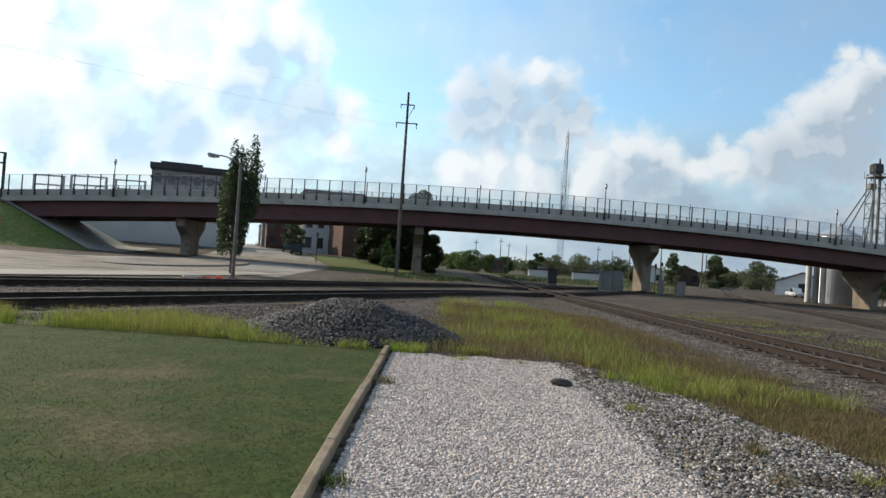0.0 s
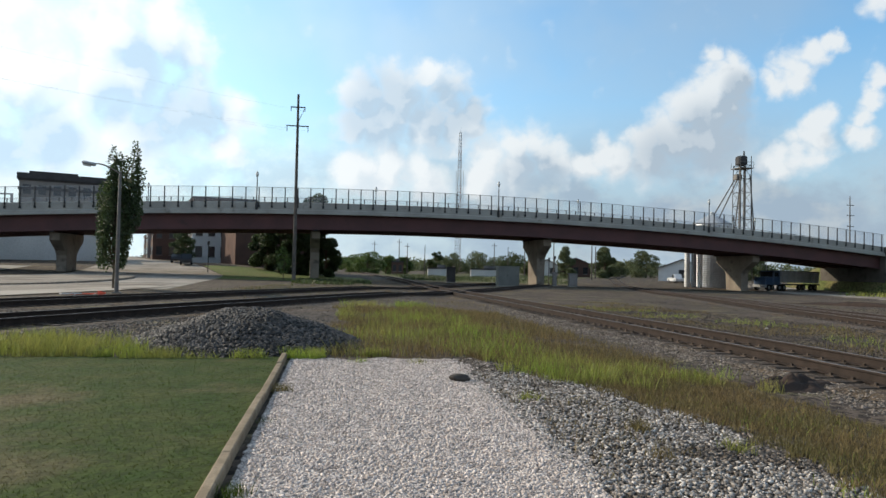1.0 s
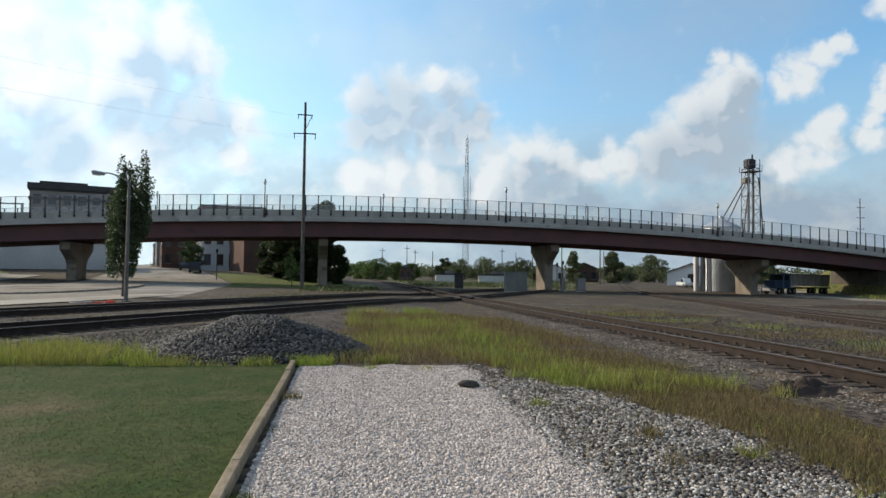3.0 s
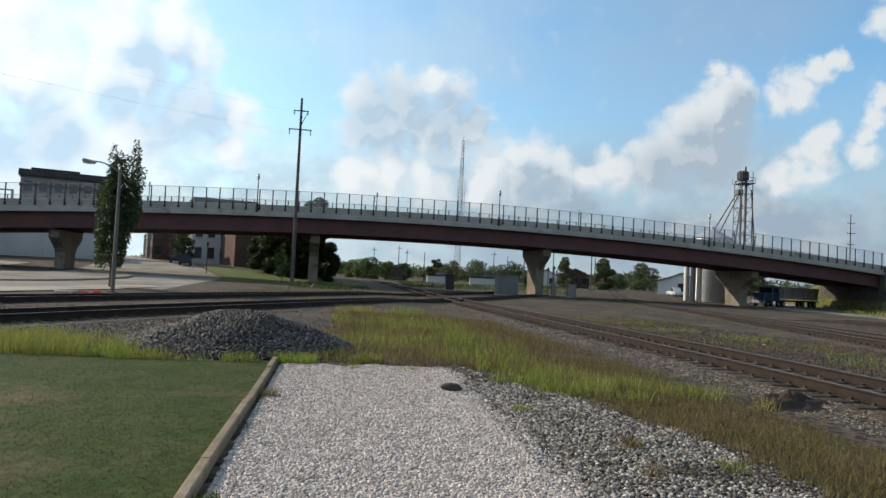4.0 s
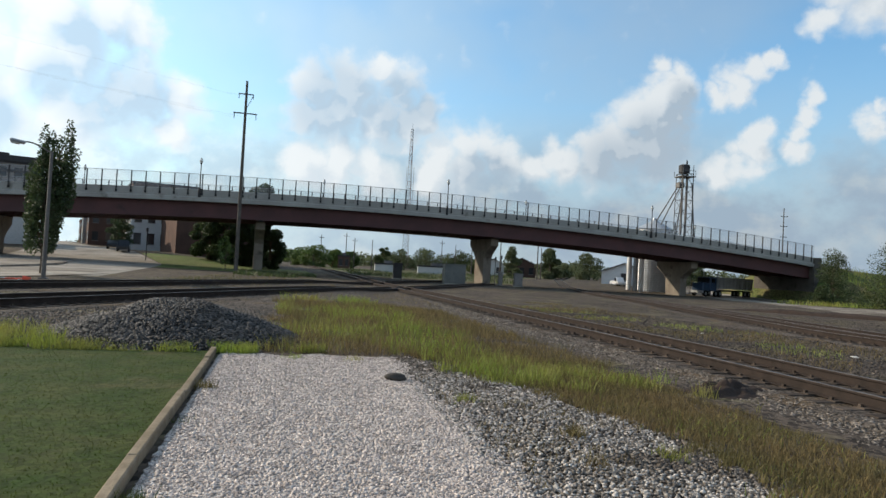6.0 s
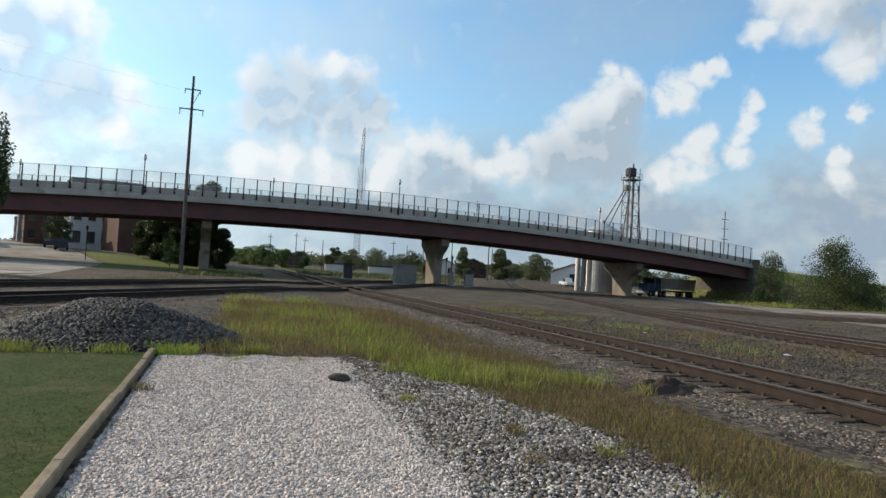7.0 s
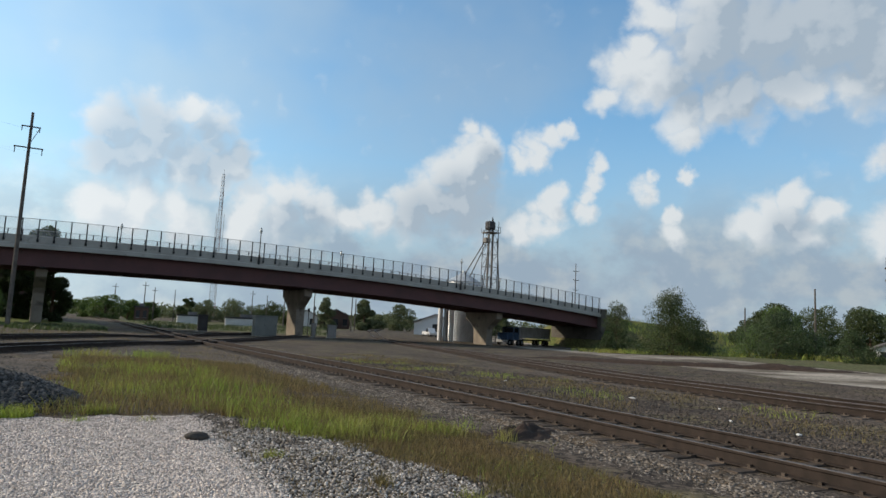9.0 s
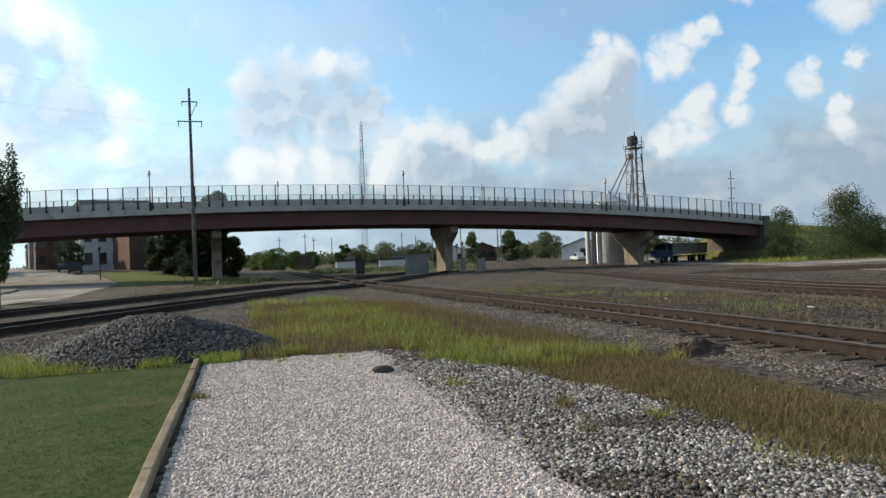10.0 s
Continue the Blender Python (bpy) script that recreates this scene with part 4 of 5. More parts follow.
def utility_pole(x, y, h, arms, label, group="", z=None, r=0.17, lean=(0, 0)):
    top = thing("utility_pole", x, y, z, label=label, category="utility pole", group=group)
    bm = bmnew()
    tube(bm, (0, 0, -.5), (lean[0], lean[1], h), r, r * 0.55, 10)
    part("pole", bm, M_POLE, top)
    for zz, wide, drop in arms:
        bm = bmnew()
        box(bm, 0, -0.14, zz, wide, 0.1, 0.12)
        arm = part("crossarm", bm, M_POLE, top)
        for s in (-1, 1):
            bm = bmnew()
            tube(bm, (s * wide * .46, -0.14, zz), (s * wide * .46, -0.14, zz + drop), 0.055, 0.04, 6)
            part("insulator", bm, M_BLACK, arm)
    return top


big = utility_pole(-4.85, 79.8, 21.8, ((20.2, 1.7, -.45), (18.0, 2.6, -.6)), "tall slim timber power pole with two crossarms", r=0.24)
bm = bmnew()
tube(bm, (0, -.14, 18.4), (0.8, -.14, 20.2), 0.035, n=6)
part("brace", bm, M_POLE, big)
utility_pole(109.6, 129.7, 19.2, ((17.2, 1.8, .3), (15.0, 1.8, .3), (12.6, 1.6, .3)), "far timber power pole with three crossarms", "far poles")
utility_pole(75.9, 47.4, 8.2, (), "plain weathered timber pole behind bushes", "far poles", r=0.15)
utility_pole(71.6, 37.2, 10.6, ((9.4, 1.2, .2), (8.2, 1.2, .2)), "timber power pole among trees", "far poles")
utility_pole(83, 62, 7.0, (), "plain weathered timber pole behind bushes", "far poles", r=0.15)
for x, y, h in ((11.2, 200, 9.5), (17.6, 190, 10), (21, 200, 9.2), (26.4, 201, 9), (46.4, 195, 9.5), (47.5, 143, 8.0), (52, 132, 8.2), (44.3, 155, 8.0), (54.5, 210, 9), (60, 150, 7.5)):
    utility_pole(x, y, h, ((h - .9, 1.5, .2),) if h > 9 else (), "distant timber power pole", "far poles", r=0.16)


def wire(a, b, sag, r=0.0035):
    bm = bmnew()
    a, b, last = Vector(a), Vector(b), None
    side = (b - a).cross(Vector((0, 0, 1))).normalized()
    for i in range(17):
        t = i / 16
        p = a.lerp(b, t) - Vector((0, 0, sag * 4 * t * (1 - t)))
        ring = [bm.verts.new(p + side * (r * math.cos(k * 1.2566)) + Vector((0, 0, r * math.sin(k * 1.2566)))) for k in range(5)]
        if last:
            for k in range(5):
                bm.faces.new((last[k], last[(k + 1) % 5], ring[(k + 1) % 5], ring[k]))
        last = ring
    tagged(part("overhead_wire", bm, M_WIRE), "thin black overhead power line", "wire", "overhead wires")


for dx, z0, sag in ((-1.2, 17.2, 1.5), (1.2, 17.2, 1.6), (0.7, 19.5, 1.2)):
    wire((-4.85 + dx, 79.6, z0), (-88, 10 + dx, z0 + 2.0), sag)


def lattice(bm, base, top, w0, w1, n, r, sides=4):
    base, top = Vector(base), Vector(top)

    def ring(t):
        w = (w0 + (w1 - w0) * t) / 2
        c = base.lerp(top, t)
        return [c + Vector((w * math.cos(2 * math.pi * (k + .5) / sides), w * math.sin(2 * math.pi * (k + .5) / sides), 0)) * 1.414 for k in range(sides)]
    prev = ring(0)
    for i in range(1, n + 1):
        cur = ring(i / n)
        for k in range(sides):
            tube(bm, prev[k], cur[k], r, n=5, caps=False)
            tube(bm, prev[k], cur[(k + 1) % sides], r * .6, n=4, caps=False)
            tube(bm, cur[k], cur[(k + 1) % sides], r * .6, n=4, caps=False)
        prev = cur


def radio_mast():
    top = thing("radio_mast", 53.8, 295, -1, label="tall slender red and white lattice radio mast", category="radio mast")
    for i in range(8):
        bm = bmnew()
        z = i * 7.9
        lattice(bm, (0, 0, z), (0, 0, z + 7.9), 2.6 - i * .22, 2.6 - (i + 1) * .22, 5, 0.085, 3)
        part("section", bm, M_MASTRED if i % 2 == 0 else M_GALV, top, "red painted lattice section" if i % 2 == 0 else "white painted lattice section")
    bm = bmnew()
    tube(bm, (0, 0, 63), (0, 0, 65.5), 0.09, 0.04, 6)
    part("antenna", bm, M_GALV, top)
    for s in (-1, 1):
        bm = bmnew()
        tube(bm, (s * 1.6, 0, 28), (s * 1.6, 0, 46), 0.09, n=6)
        part("aerial", bm, M_GALV, top)


radio_mast()


# ---- grain elevator ----
def grain_leg():
    top = thing("grain_elevator_leg", 70.7, 109.0, label="open steel grain elevator tower with a dark head house", category="grain elevator")
    bm = bmnew()
    lattice(bm, (0, 0, 0), (0, 0, 21.6), 2.5, 2.1, 9, 0.07)
    part("tower", bm, M_STEELGREY, top)
    for x in (-.45, .45):
        bm = bmnew()
        box(bm, x, 0, 0, .3, .3, 21.6)
        part("leg_casing", bm, M_STEELGREY, top, "galvanised bucket leg casing")
    bm = bmnew()
    box(bm, -0.2, 0, 21.6, 1.7, 1.5, 1.7, bevel=0.25)
    tube(bm, (0.3, 0, 23.1), (0.3, 0, 24.2), .2, .1, 8)
    part("head_house", bm, M_DARKTRIM, top, "dark head house")
    bm = bmnew()
    box(bm, 0, 0, 21.0, 2.7, 2.7, .12)
    for s in (-1.3, 1.3):
        tube(bm, (s, -1.35, 21.1), (s, -1.35, 22.1), .04, n=5)
        tube(bm, (s, 1.35, 21.1), (s, 1.35, 22.1), .04, n=5)
    tube(bm, (-1.3, -1.35, 22.1), (1.3, -1.35, 22.1), .04, n=5)
    part("platform", bm, M_STEELGREY, top)
    for p, q in (((-.9, -.4, 19.6), (-5.0, -.6, 11.6)), ((-.9, .4, 19.6), (-6.2, .6, 10.8)), ((-.8, -.8, 19.2), (-2.1, -1.0, 9.5)), ((1.1, -.6, 20.0), (1.9, -.8, 9.5))):
        bm = bmnew()
        tube(bm, p, q, .11, n=7)
        part("spout", bm, M_STEELGREY, top, "sloping grain spout pipe")
    bm = bmnew()
    box(bm, -.9, 0, 19.0, 1.0, 1.2, 1.0, bevel=.1)
    part("distributor", bm, M_STEELGREY, top)
    for x in (-1.05, 1.05):
        bm = bmnew()
        tube(bm, (x, -1.05, 9.0), (x, -1.05, 23.2), .06, n=6)
        part("ladder_rail", bm, M_STEELGREY, top)


grain_leg()


def bin_(x, y, r, eave, peak, label, mat=None, ribs=True):
    top = thing("grain_bin", x, y, label=label, category="grain bin", group="grain bins")
    bm = bmnew()
    n = 40
    rings, z, i = [], -.6, 0
    while z < eave:
        rr = r + (0.035 if i % 2 else 0.0)
        rings.append([bm.verts.new((rr * math.cos(2 * math.pi * k / n), rr * math.sin(2 * math.pi * k / n), z)) for k in range(n)])
        z, i = z + 0.16, i + 1
    for a, b in zip(rings, rings[1:]):
        for k in range(n):
            bm.faces.new((a[k], a[(k + 1) % n], b[(k + 1) % n], b[k]))
    part("wall", bm, mat or M_TIN, top, "corrugated galvanised wall")
    bm = bmnew()
    tube(bm, (0, 0, eave - .08), (0, 0, peak), r + .15, .3, n)
    roof = part("roof", bm, M_TIN, top, "conical tin roof")
    bm = bmnew()
    tube(bm, (0, 0, peak - .1), (0, 0, peak + .35), .35, .3, 12)
    part("cap", bm, M_TIN, roof)
    return top


bin_(65.7, 110.2, 3.3, 11.2, 12.9, "corrugated galvanised grain bin with a conical roof")
for i, (x, y) in enumerate(((59.4, 107.2), (60.4, 106.8), (61.3, 106.4))):
    bin_(x, y, 0.42, 8.6, 9.2, "slim pale upright storage tube", M_WHITE if i != 1 else M_GALV)


# ---- buildings ----
def building(x, y, w, d, h, turn, label, mat, storeys=2, cols=5, roof="flat", trim=None, name="building", base=None, sides=True, front=True):
    """A walled block with recessed windows in its front and flanks: front along local x at y = 0, going back to +y."""
    top = thing(name, x, y, base, turn, label, "building")
    bm = bmnew()
    box(bm, w / 2, d / 2, -1.0, w, d, h + 1.0)
    part("wall", bm, mat, top)
    if roof == "flat":
        bm = bmnew()
        box(bm, w / 2, d / 2, h, w + .3, d + .3, 0.35)
        part("parapet_cap", bm, trim or M_DARKTRIM, top)
        bm = bmnew()
        box(bm, w / 2, d / 2, h + .36, w * .3, d * .3, .7)
        part("roof_box", bm, M_ROOF, top)
    else:
        bm = bmnew()
        extrude(bm, [(-.4, h - .1), (w / 2, h + roof), (w + .4, h - .1), (w + .4, h + .1), (w / 2, h + roof + .22), (-.4, h + .1)], -.4, d + .4, lambda s, z, q: Vector((s, q, z)))
        part("roof", bm, M_ROOF, top)
        bm = bmnew()
        extrude(bm, [(0, h - .02), (w, h - .02), (w / 2, h + roof)], 0.02, d - .02, lambda s, z, q: Vector((s, q, z)))
        part("gable", bm, mat, top)
    if not storeys:
        return top
    fh = h / storeys
    faces = ([(0, w, cols)] if front else []) + ([(1, d, max(2, int(cols * d / w))), (2, d, max(2, int(cols * d / w)))] if sides else [])
    for face, span, n in faces:
        for s in range(storeys):
            for c in range(n):
                a = span * (c + .5) / n
                ww, hh = min(1.3, span / n * .55), fh * .5
                z = s * fh + fh * .28
                for nm, mt, pad, out, up in (("window", M_GLASS, 0, .02, 0), ("sill", trim or M_GREYSTONE, .15, .10, None)):
                    bm = bmnew()
                    zz, h2 = (z, hh) if up == 0 else (z - .16, .14)
                    if face == 0:
                        box(bm, a, -out / 2, zz, ww + pad, out + .02, h2)
                    elif face == 1:
                        box(bm, -out / 2, a, zz, out + .02, ww + pad, h2)
                    else:
                        box(bm, w + out / 2, a, zz, out + .02, ww + pad, h2)
                    if nm == "window":
                        win = part(nm, bm, mt, top)
                    else:
                        part(nm, bm, mt, win)
    return top


stone = building(-59.6, 138.0, 15.2, 18, 14.4, 20, "old grey stone commercial block with a dark cornice", M_GREYSTONE, 4, 6, base=2.2)
bm = bmnew()
box(bm, 7.6, 9, 14.75, 16.0, 18.8, 1.1)
box(bm, 7.6, 9, 12.7, 15.6, 18.4, 0.5)
box(bm, 5.7, 9, 15.8, 8.2, 18.4, .45)
part("cornice", bm, M_DARKTRIM, stone, "dark overhanging cornice")
building(-66, 108, 29, 16, 4.3, 14, "long low pale block-walled warehouse", M_PALEWALL, 0)
building(-17.0, 118.6, 15, 24, 10.6, 16, "dark red brick corner building with a blank end wall", M_BRICK, 3, 6, front=False, sides=False)
building(-27.5, 136.0, 7, 14, 8.2, 16, "pale painted storefront with white awnings", M_PALEWALL, 2, 3)
building(-30.6, 151.0, 13, 24, 13.9, 16, "dark red brick storefront building", M_BRICK, 3, 4)
tree(-25.4, 119.5, 5.8, 5.0, "leafy street tree beside parked cars", M_LEAFDARK, 0.12, 4500, 0.26, 35, low=0.2)
building(-46.0, 180, 12, 16, 8.6, 16, "old brick storefront down the street", M_BRICK, 2, 4)
building(-52.5, 200, 12, 16, 7.4, 16, "pale painted storefront down the street", M_GREYSTONE, 2, 4)
building(-59.0, 222, 12, 18, 6.6, 16, "old brick storefront down the street", M_BRICK, 2, 4)
building(-80, 205, 9, 30, 6.0, 16, "grey storefront across the street", M_GREYSTONE, 2, 3)
building(67.7, 134, 9.5, 12, 2.7, -27, "white metal shed with a low gabled roof", M_WHITE, 0, roof=1.9, name="shed")
building(23.5, 172, 7, 4, 1.9, -6, "low white shed beyond the yard", M_PALEWALL, 0, 4, name="shed")
building(34.5, 171, 10, 4, 1.9, -10, "low white shed beyond the yard", M_PALEWALL, 0, 5, name="shed")
building(57.0, 187, 6, 8, 3.2, -16, "small white house beyond the yard", M_WHITE, 1, 2, roof=1.6, name="house")
building(63.5, 184, 8, 8, 3.6, -16, "small red brick house beyond the yard", M_BRICK, 1, 3, roof=1.8, name="house")
building(93.0, 50, 7, 9, 1.7, -60, "small white house with a pale gabled roof among trees", M_WHITE, 1, 3, roof=1.7, name="house")
building(15.2, 186, 3.2, 4, 3.4, -6, "dark brick hut beyond the yard", M_BRICK, 1, 2, name="hut")
# dark opening of the shed: a black panel on the wall paints the shade inside
bm = bmnew()
box(bm, 4.9, -.03, 0, 1.7, .12, 2.5)
part("door", bm, M_BLACK, bpy.data.objects["shed"], "black panel painting the shade inside the shed doorway")


# ---- vehicles ----
def wheel(parent, x, y, r, wide):
    bm = bmnew()
    tube(bm, (x, y - wide / 2, r), (x, y + wide / 2, r), r, n=18)
    t = part("wheel", bm, M_TYRE, parent)
    bm = bmnew()
    tube(bm, (x, y - wide / 2 - .01, r), (x, y + wide / 2 + .01, r), r * .55, n=12)
    part("rim", bm, M_GALV, t)


def car(x, y, turn, paint, label, pickup=False, z=None):
    top = thing("pickup_truck" if pickup else "car", x, y, z, turn, label, "car", "parked cars")
    L, H = (5.3, 1.75) if pickup else (4.6, 1.45)
    bm = bmnew()
    body = [(-L / 2, .35), (L / 2, .35), (L / 2, .75), (L / 2 - .15, .95), (-L / 2 + .1, .98), (-L / 2, .8)]
    extrude(bm, body, -.88, .88, lambda s, h, d: Vector((s, d, h)))
    cabin = [(-.2, .95), (1.5, .95), (.95, H), (.05, H)] if pickup else [(-1.9, .95), (1.35, .95), (.6, H), (-1.2, H)]
    extrude(bm, cabin, -.76, .76, lambda s, h, d: Vector((s, d, h)))
    bmesh.ops.bevel(bm, geom=list(bm.edges), offset=.06, segments=2, affect="EDGES")
    part("body", bm, paint, top, smooth=False)
    bm = bmnew()
    g = [(a * .93 + .02, .98 + (h - .98) * .88) for a, h in cabin]
    extrude(bm, g, -.785, .785, lambda s, h, d: Vector((s, d, h)))
    part("window", bm, M_GLASS, top)
    for a in (-L * .31, L * .32):
        for s in (-.78, .78):
            wheel(top, a, s, .34, .22)
    for s in (-.6, .6):
        bm = bmnew()
        box(bm, L / 2, s, .62, .06, .34, .16, bevel=.02)
        part("headlight", bm, M_LAMPGLOBE, top)


M_CARWHITE = material("white_car_paint", (0.7, 0.7, 0.7), None, 1, 0.3, bump=0)
M_CARDARK = material("dark_car_paint", (0.025, 0.026, 0.03), None, 1, 0.3, bump=0)
M_CARSILVER = material("silver_car_paint", (0.28, 0.29, 0.3), None, 1, 0.35, 0.4, bump=0)
car(66.6, 124.5, -100, M_CARWHITE, "white pickup truck parked by the grain bins", True)
car(-23.6, 112.5, 100, M_CARDARK, "dark pickup truck parked along the street", True)
car(-26.4, 118.5, 100, M_CARDARK, "dark car parked along the street")
car(-52, 100, 20, M_CARSILVER, "silver car parked by the warehouse")


def dump_truck(x, y, turn):
    top = thing("semi_truck", x, y, None, turn, "blue semi truck with a long grey dump trailer", "truck")
    bm = bmnew()
    box(bm, -8.0, 0, .9, 2.0, 2.1, 1.3, bevel=.12)
    box(bm, -6.3, 0, .9, 1.9, 2.4, 2.3, bevel=.12)
    part("cab", bm, M_BLUE, top, "blue painted cab with a bonnet")
    bm = bmnew()
    box(bm, -7.2, 0, 2.25, .12, 2.1, .75)
    box(bm, -6.4, 0, 2.25, 1.1, 2.44, .7)
    part("window", bm, M_GLASS, top)
    for s in (-1.25, 1.25):
        bm = bmnew()
        tube(bm, (-5.3, s, 1), (-5.3, s, 4.0), .09, n=8)
        part("exhaust_stack", bm, M_GALV, top)
    bm = bmnew()
    extrude(bm, [(-4.6, 1.35), (5.6, 1.2), (6.0, 3.2), (-4.9, 3.25)], -1.25, 1.25, lambda s, h, d: Vector((s, d, h)))
    tr = part("trailer", bm, M_TRAILER, top, "grey ribbed dump trailer")
    for i in range(11):
        bm = bmnew()
        box(bm, -4.5 + i, -1.29, 1.35, .1, .08, 1.8)
        part("rib", bm, M_TRAILER, tr)
    bm = bmnew()
    box(bm, 0, 0, .85, 15, .9, .25)
    part("chassis", bm, M_BLACK, top)
    for a in (-8.3, -5.4, -4.2, 3.6, 4.9):
        for s in (-1.0, 1.0):
            wheel(top, a, s, .5, .3)
    bm = bmnew()
    box(bm, -9.1, 0, .5, .25, 2.3, .45, bevel=.05)
    part("bumper", bm, M_GALV, top)


dump_truck(74.9, 101.3, 23)


# ---- trackside things ----
def cabinet(x, y, w, d, h, mat, label, turn=0.0, legs=False):
    top = thing("equipment_cabinet", x, y, None, turn, label, "cabinet", "trackside cabinets")
    bm = bmnew()
    box(bm, 0, 0, -.1, w + .2, d + .2, .2)
    part("plinth", bm, M_CONC, top)
    bm = bmnew()
    box(bm, 0, 0, .1, w, d, h - .2, bevel=.03)
    part("body", bm, mat, top)
    bm = bmnew()
    box(bm, 0, 0, h - .1, w + .14, d + .14, .1, bevel=.02)
    part("roof", bm, mat, top)
    n = max(1, round(w / 1.1))
    for i in range(n):
        bm = bmnew()
        box(bm, -w / 2 + w * (i + .5) / n, -d / 2 - .015, .2, w / n - .08, .03, h - .42, bevel=.01)
        door = part("door", bm, mat, top)
        bm = bmnew()
        box(bm, -w / 2 + w * (i + .85) / n, -d / 2 - .05, h * .5, .05, .05, .2)
        part("handle", bm, M_BLACK, door)


cabinet(21.9, 84.6, 2.7, 2.0, 2.6, M_CAB, "grey steel signal relay cabinet beside the tracks", -4)
cabinet(16.6, 97.0, 1.25, 1.0, 2.3, M_DARKTRIM, "black steel equipment cabinet under the bridge", -4)
cabinet(33.4, 92.0, 1.2, .8, 1.9, M_GREYSTONE, "pale grey steel equipment cabinet under the bridge", -8)
cabinet(31.2, 93.5, .6, .6, 2.0, M_GREYSTONE, "slim pale grey steel equipment cabinet under the bridge", -8)


def barricade(x, y):
    top = thing("traffic_barricade", x, y, None, 24, "fallen orange and white traffic barricade lying beside the track", "barricade")
    top.matrix_basis = top.matrix_basis @ Matrix.Scale(0.75, 4)
    for i, (a, mt) in enumerate(((0, M_ORANGE), (.3, M_ORANGE), (-.8, M_CHALK))):
        bm = bmnew()
        box(bm, a, -.1 * i, .05 + .03 * i, 1.3, .26, .06, Matrix.Rotation(radians(14 * i - 8), 4, "Z"), bevel=.02)
        part("board", bm, mt, top, ("orange board", "orange board", "white board")[i])
    for s in (-.5, .6):
        bm = bmnew()
        tube(bm, (s, -.6, .04), (s + .2, .5, .10), .035, n=6)
        part("leg", bm, M_CHALK, top)
    bm = bmnew()
    tube(bm, (.9, .1, .1), (1.35, .05, .14), .18, .04, 12)
    part("cone", bm, M_ORANGE, top)


barricade(-12.0, 34.4)


def stop_sign(x, y, z):
    top = thing("road_sign", x, y, z, 0, "red octagonal road sign on a post on the grass bank", "road sign")
    bm = bmnew()
    tube(bm, (0, 0, -1), (0, 0, 2.4), .035, n=8)
    part("post", bm, M_GALV, top)
    bm = bmnew()
    r = bmesh.ops.create_cone(bm, cap_ends=True, segments=8, radius1=.4, radius2=.4, depth=.02)
    bmesh.ops.transform(bm, matrix=Matrix.Translation((0, -.06, 2.25)) @ Matrix.Rotation(radians(90), 4, "X") @ Matrix.Rotation(radians(22.5), 4, "Z"), verts=r["verts"])
    plate = part("plate", bm, M_RED, top)
    bm = bmnew()
    box(bm, 0, -.08, 2.18, .5, .01, .15)
    part("lettering_bar", bm, M_CHALK, plate)


stop_sign(-27.5, 41.7, gz(-27.5, 41.7))


def portal(u, w, span, h, label):
    p = B(u, w, crest(u) - 2.9)
    top = thing("steel_portal", p.x, p.y, p.z, 2.7, label, "steel frame", "frames on the bridge approach")
    for s in (0, -span):
        bm = bmnew()
        box(bm, s, 0, -.6, .28, .28, h + .6, bevel=.02)
        part("upright", bm, M_BLACK if span > 6 else M_GALV, top)
    for zz in (h, h - 1.3):
        bm = bmnew()
        box(bm, -span / 2, 0, zz, span + .28, .22, .2)
        part("beam", bm, M_BLACK if span > 6 else M_GALV, top)
    if span > 6:
        bm = bmnew()
        box(bm, -1.9, -.14, h - 1.2, .5, .06, 1.1)
        part("banner", bm, M_BLUE, top, "small blue hanging banner")


portal(-69.2, 0.4, 9, 5.6, "tall black steel portal frame at the bridge end")
portal(-62.0, DECK_W + .2, 5.0, 3.9, "pale steel pipe frame by the bridge end")
portal(-66.0, DECK_W - 4, 4.0, 3.6, "pale steel pipe frame by the bridge end")
portal(-56.5, DECK_W + .4, 4.2, 3.4, "pale steel pipe frame by the bridge end")


# ---- near ground cover ----
rng = np.random.default_rng(11)


def timber_edge():
    top = thing("timber_edging", -0.9, 0, 0, label="row of weathered timber edging beside the lawn", category="edging")
    y = -7.0
    r = random.Random(4)
    while y < 11.4:
        L = min(2.5, 11.62 - y)
        bm = bmnew()
        box(bm, 0, 0, -.1, .088, L - .02, .2, bevel=.012)
        ob = part("timber", bm, M_TIMBER, top)
        ob.matrix_basis = pose(r.uniform(-.012, .012), y + L / 2, r.uniform(-.01, .01), r.uniform(-.2, .2), r.uniform(-1, 1), r.uniform(-.3, .3))
        y += 2.5


timber_edge()


def scatter(n, x0, x1, y0, y1, keep=None, near=True):
    x = rng.uniform(x0, x1, n)
    y = y0 + (y1 - y0) * (rng.uniform(0, 1, n) ** (1.5 if near else 1.0))
    if keep is not None:
        ok = np.array([keep(a, b) for a, b in zip(x, y)])
        x, y = x[ok], y[ok]
    return np.stack([x, y], 1)


def lay(xy, dz=0.0):
    return np.column_stack([xy, zs(xy) + dz])


def patchy(x, y, s=0.6, k=0.0):
    return noise.noise((x * s, y * s, 3.3)) + k


def heap_clear(x, y):
    return math.hypot((x + 1.78) / 2.3, (y - 13.75) / 2.15) > .95


def shoulder(y):
    """Where the mixed stones beside the path give way to weeds."""
    return 4.15 - 0.035 * max(0, y - 4) - 0.28 * max(0, y - 6.2)


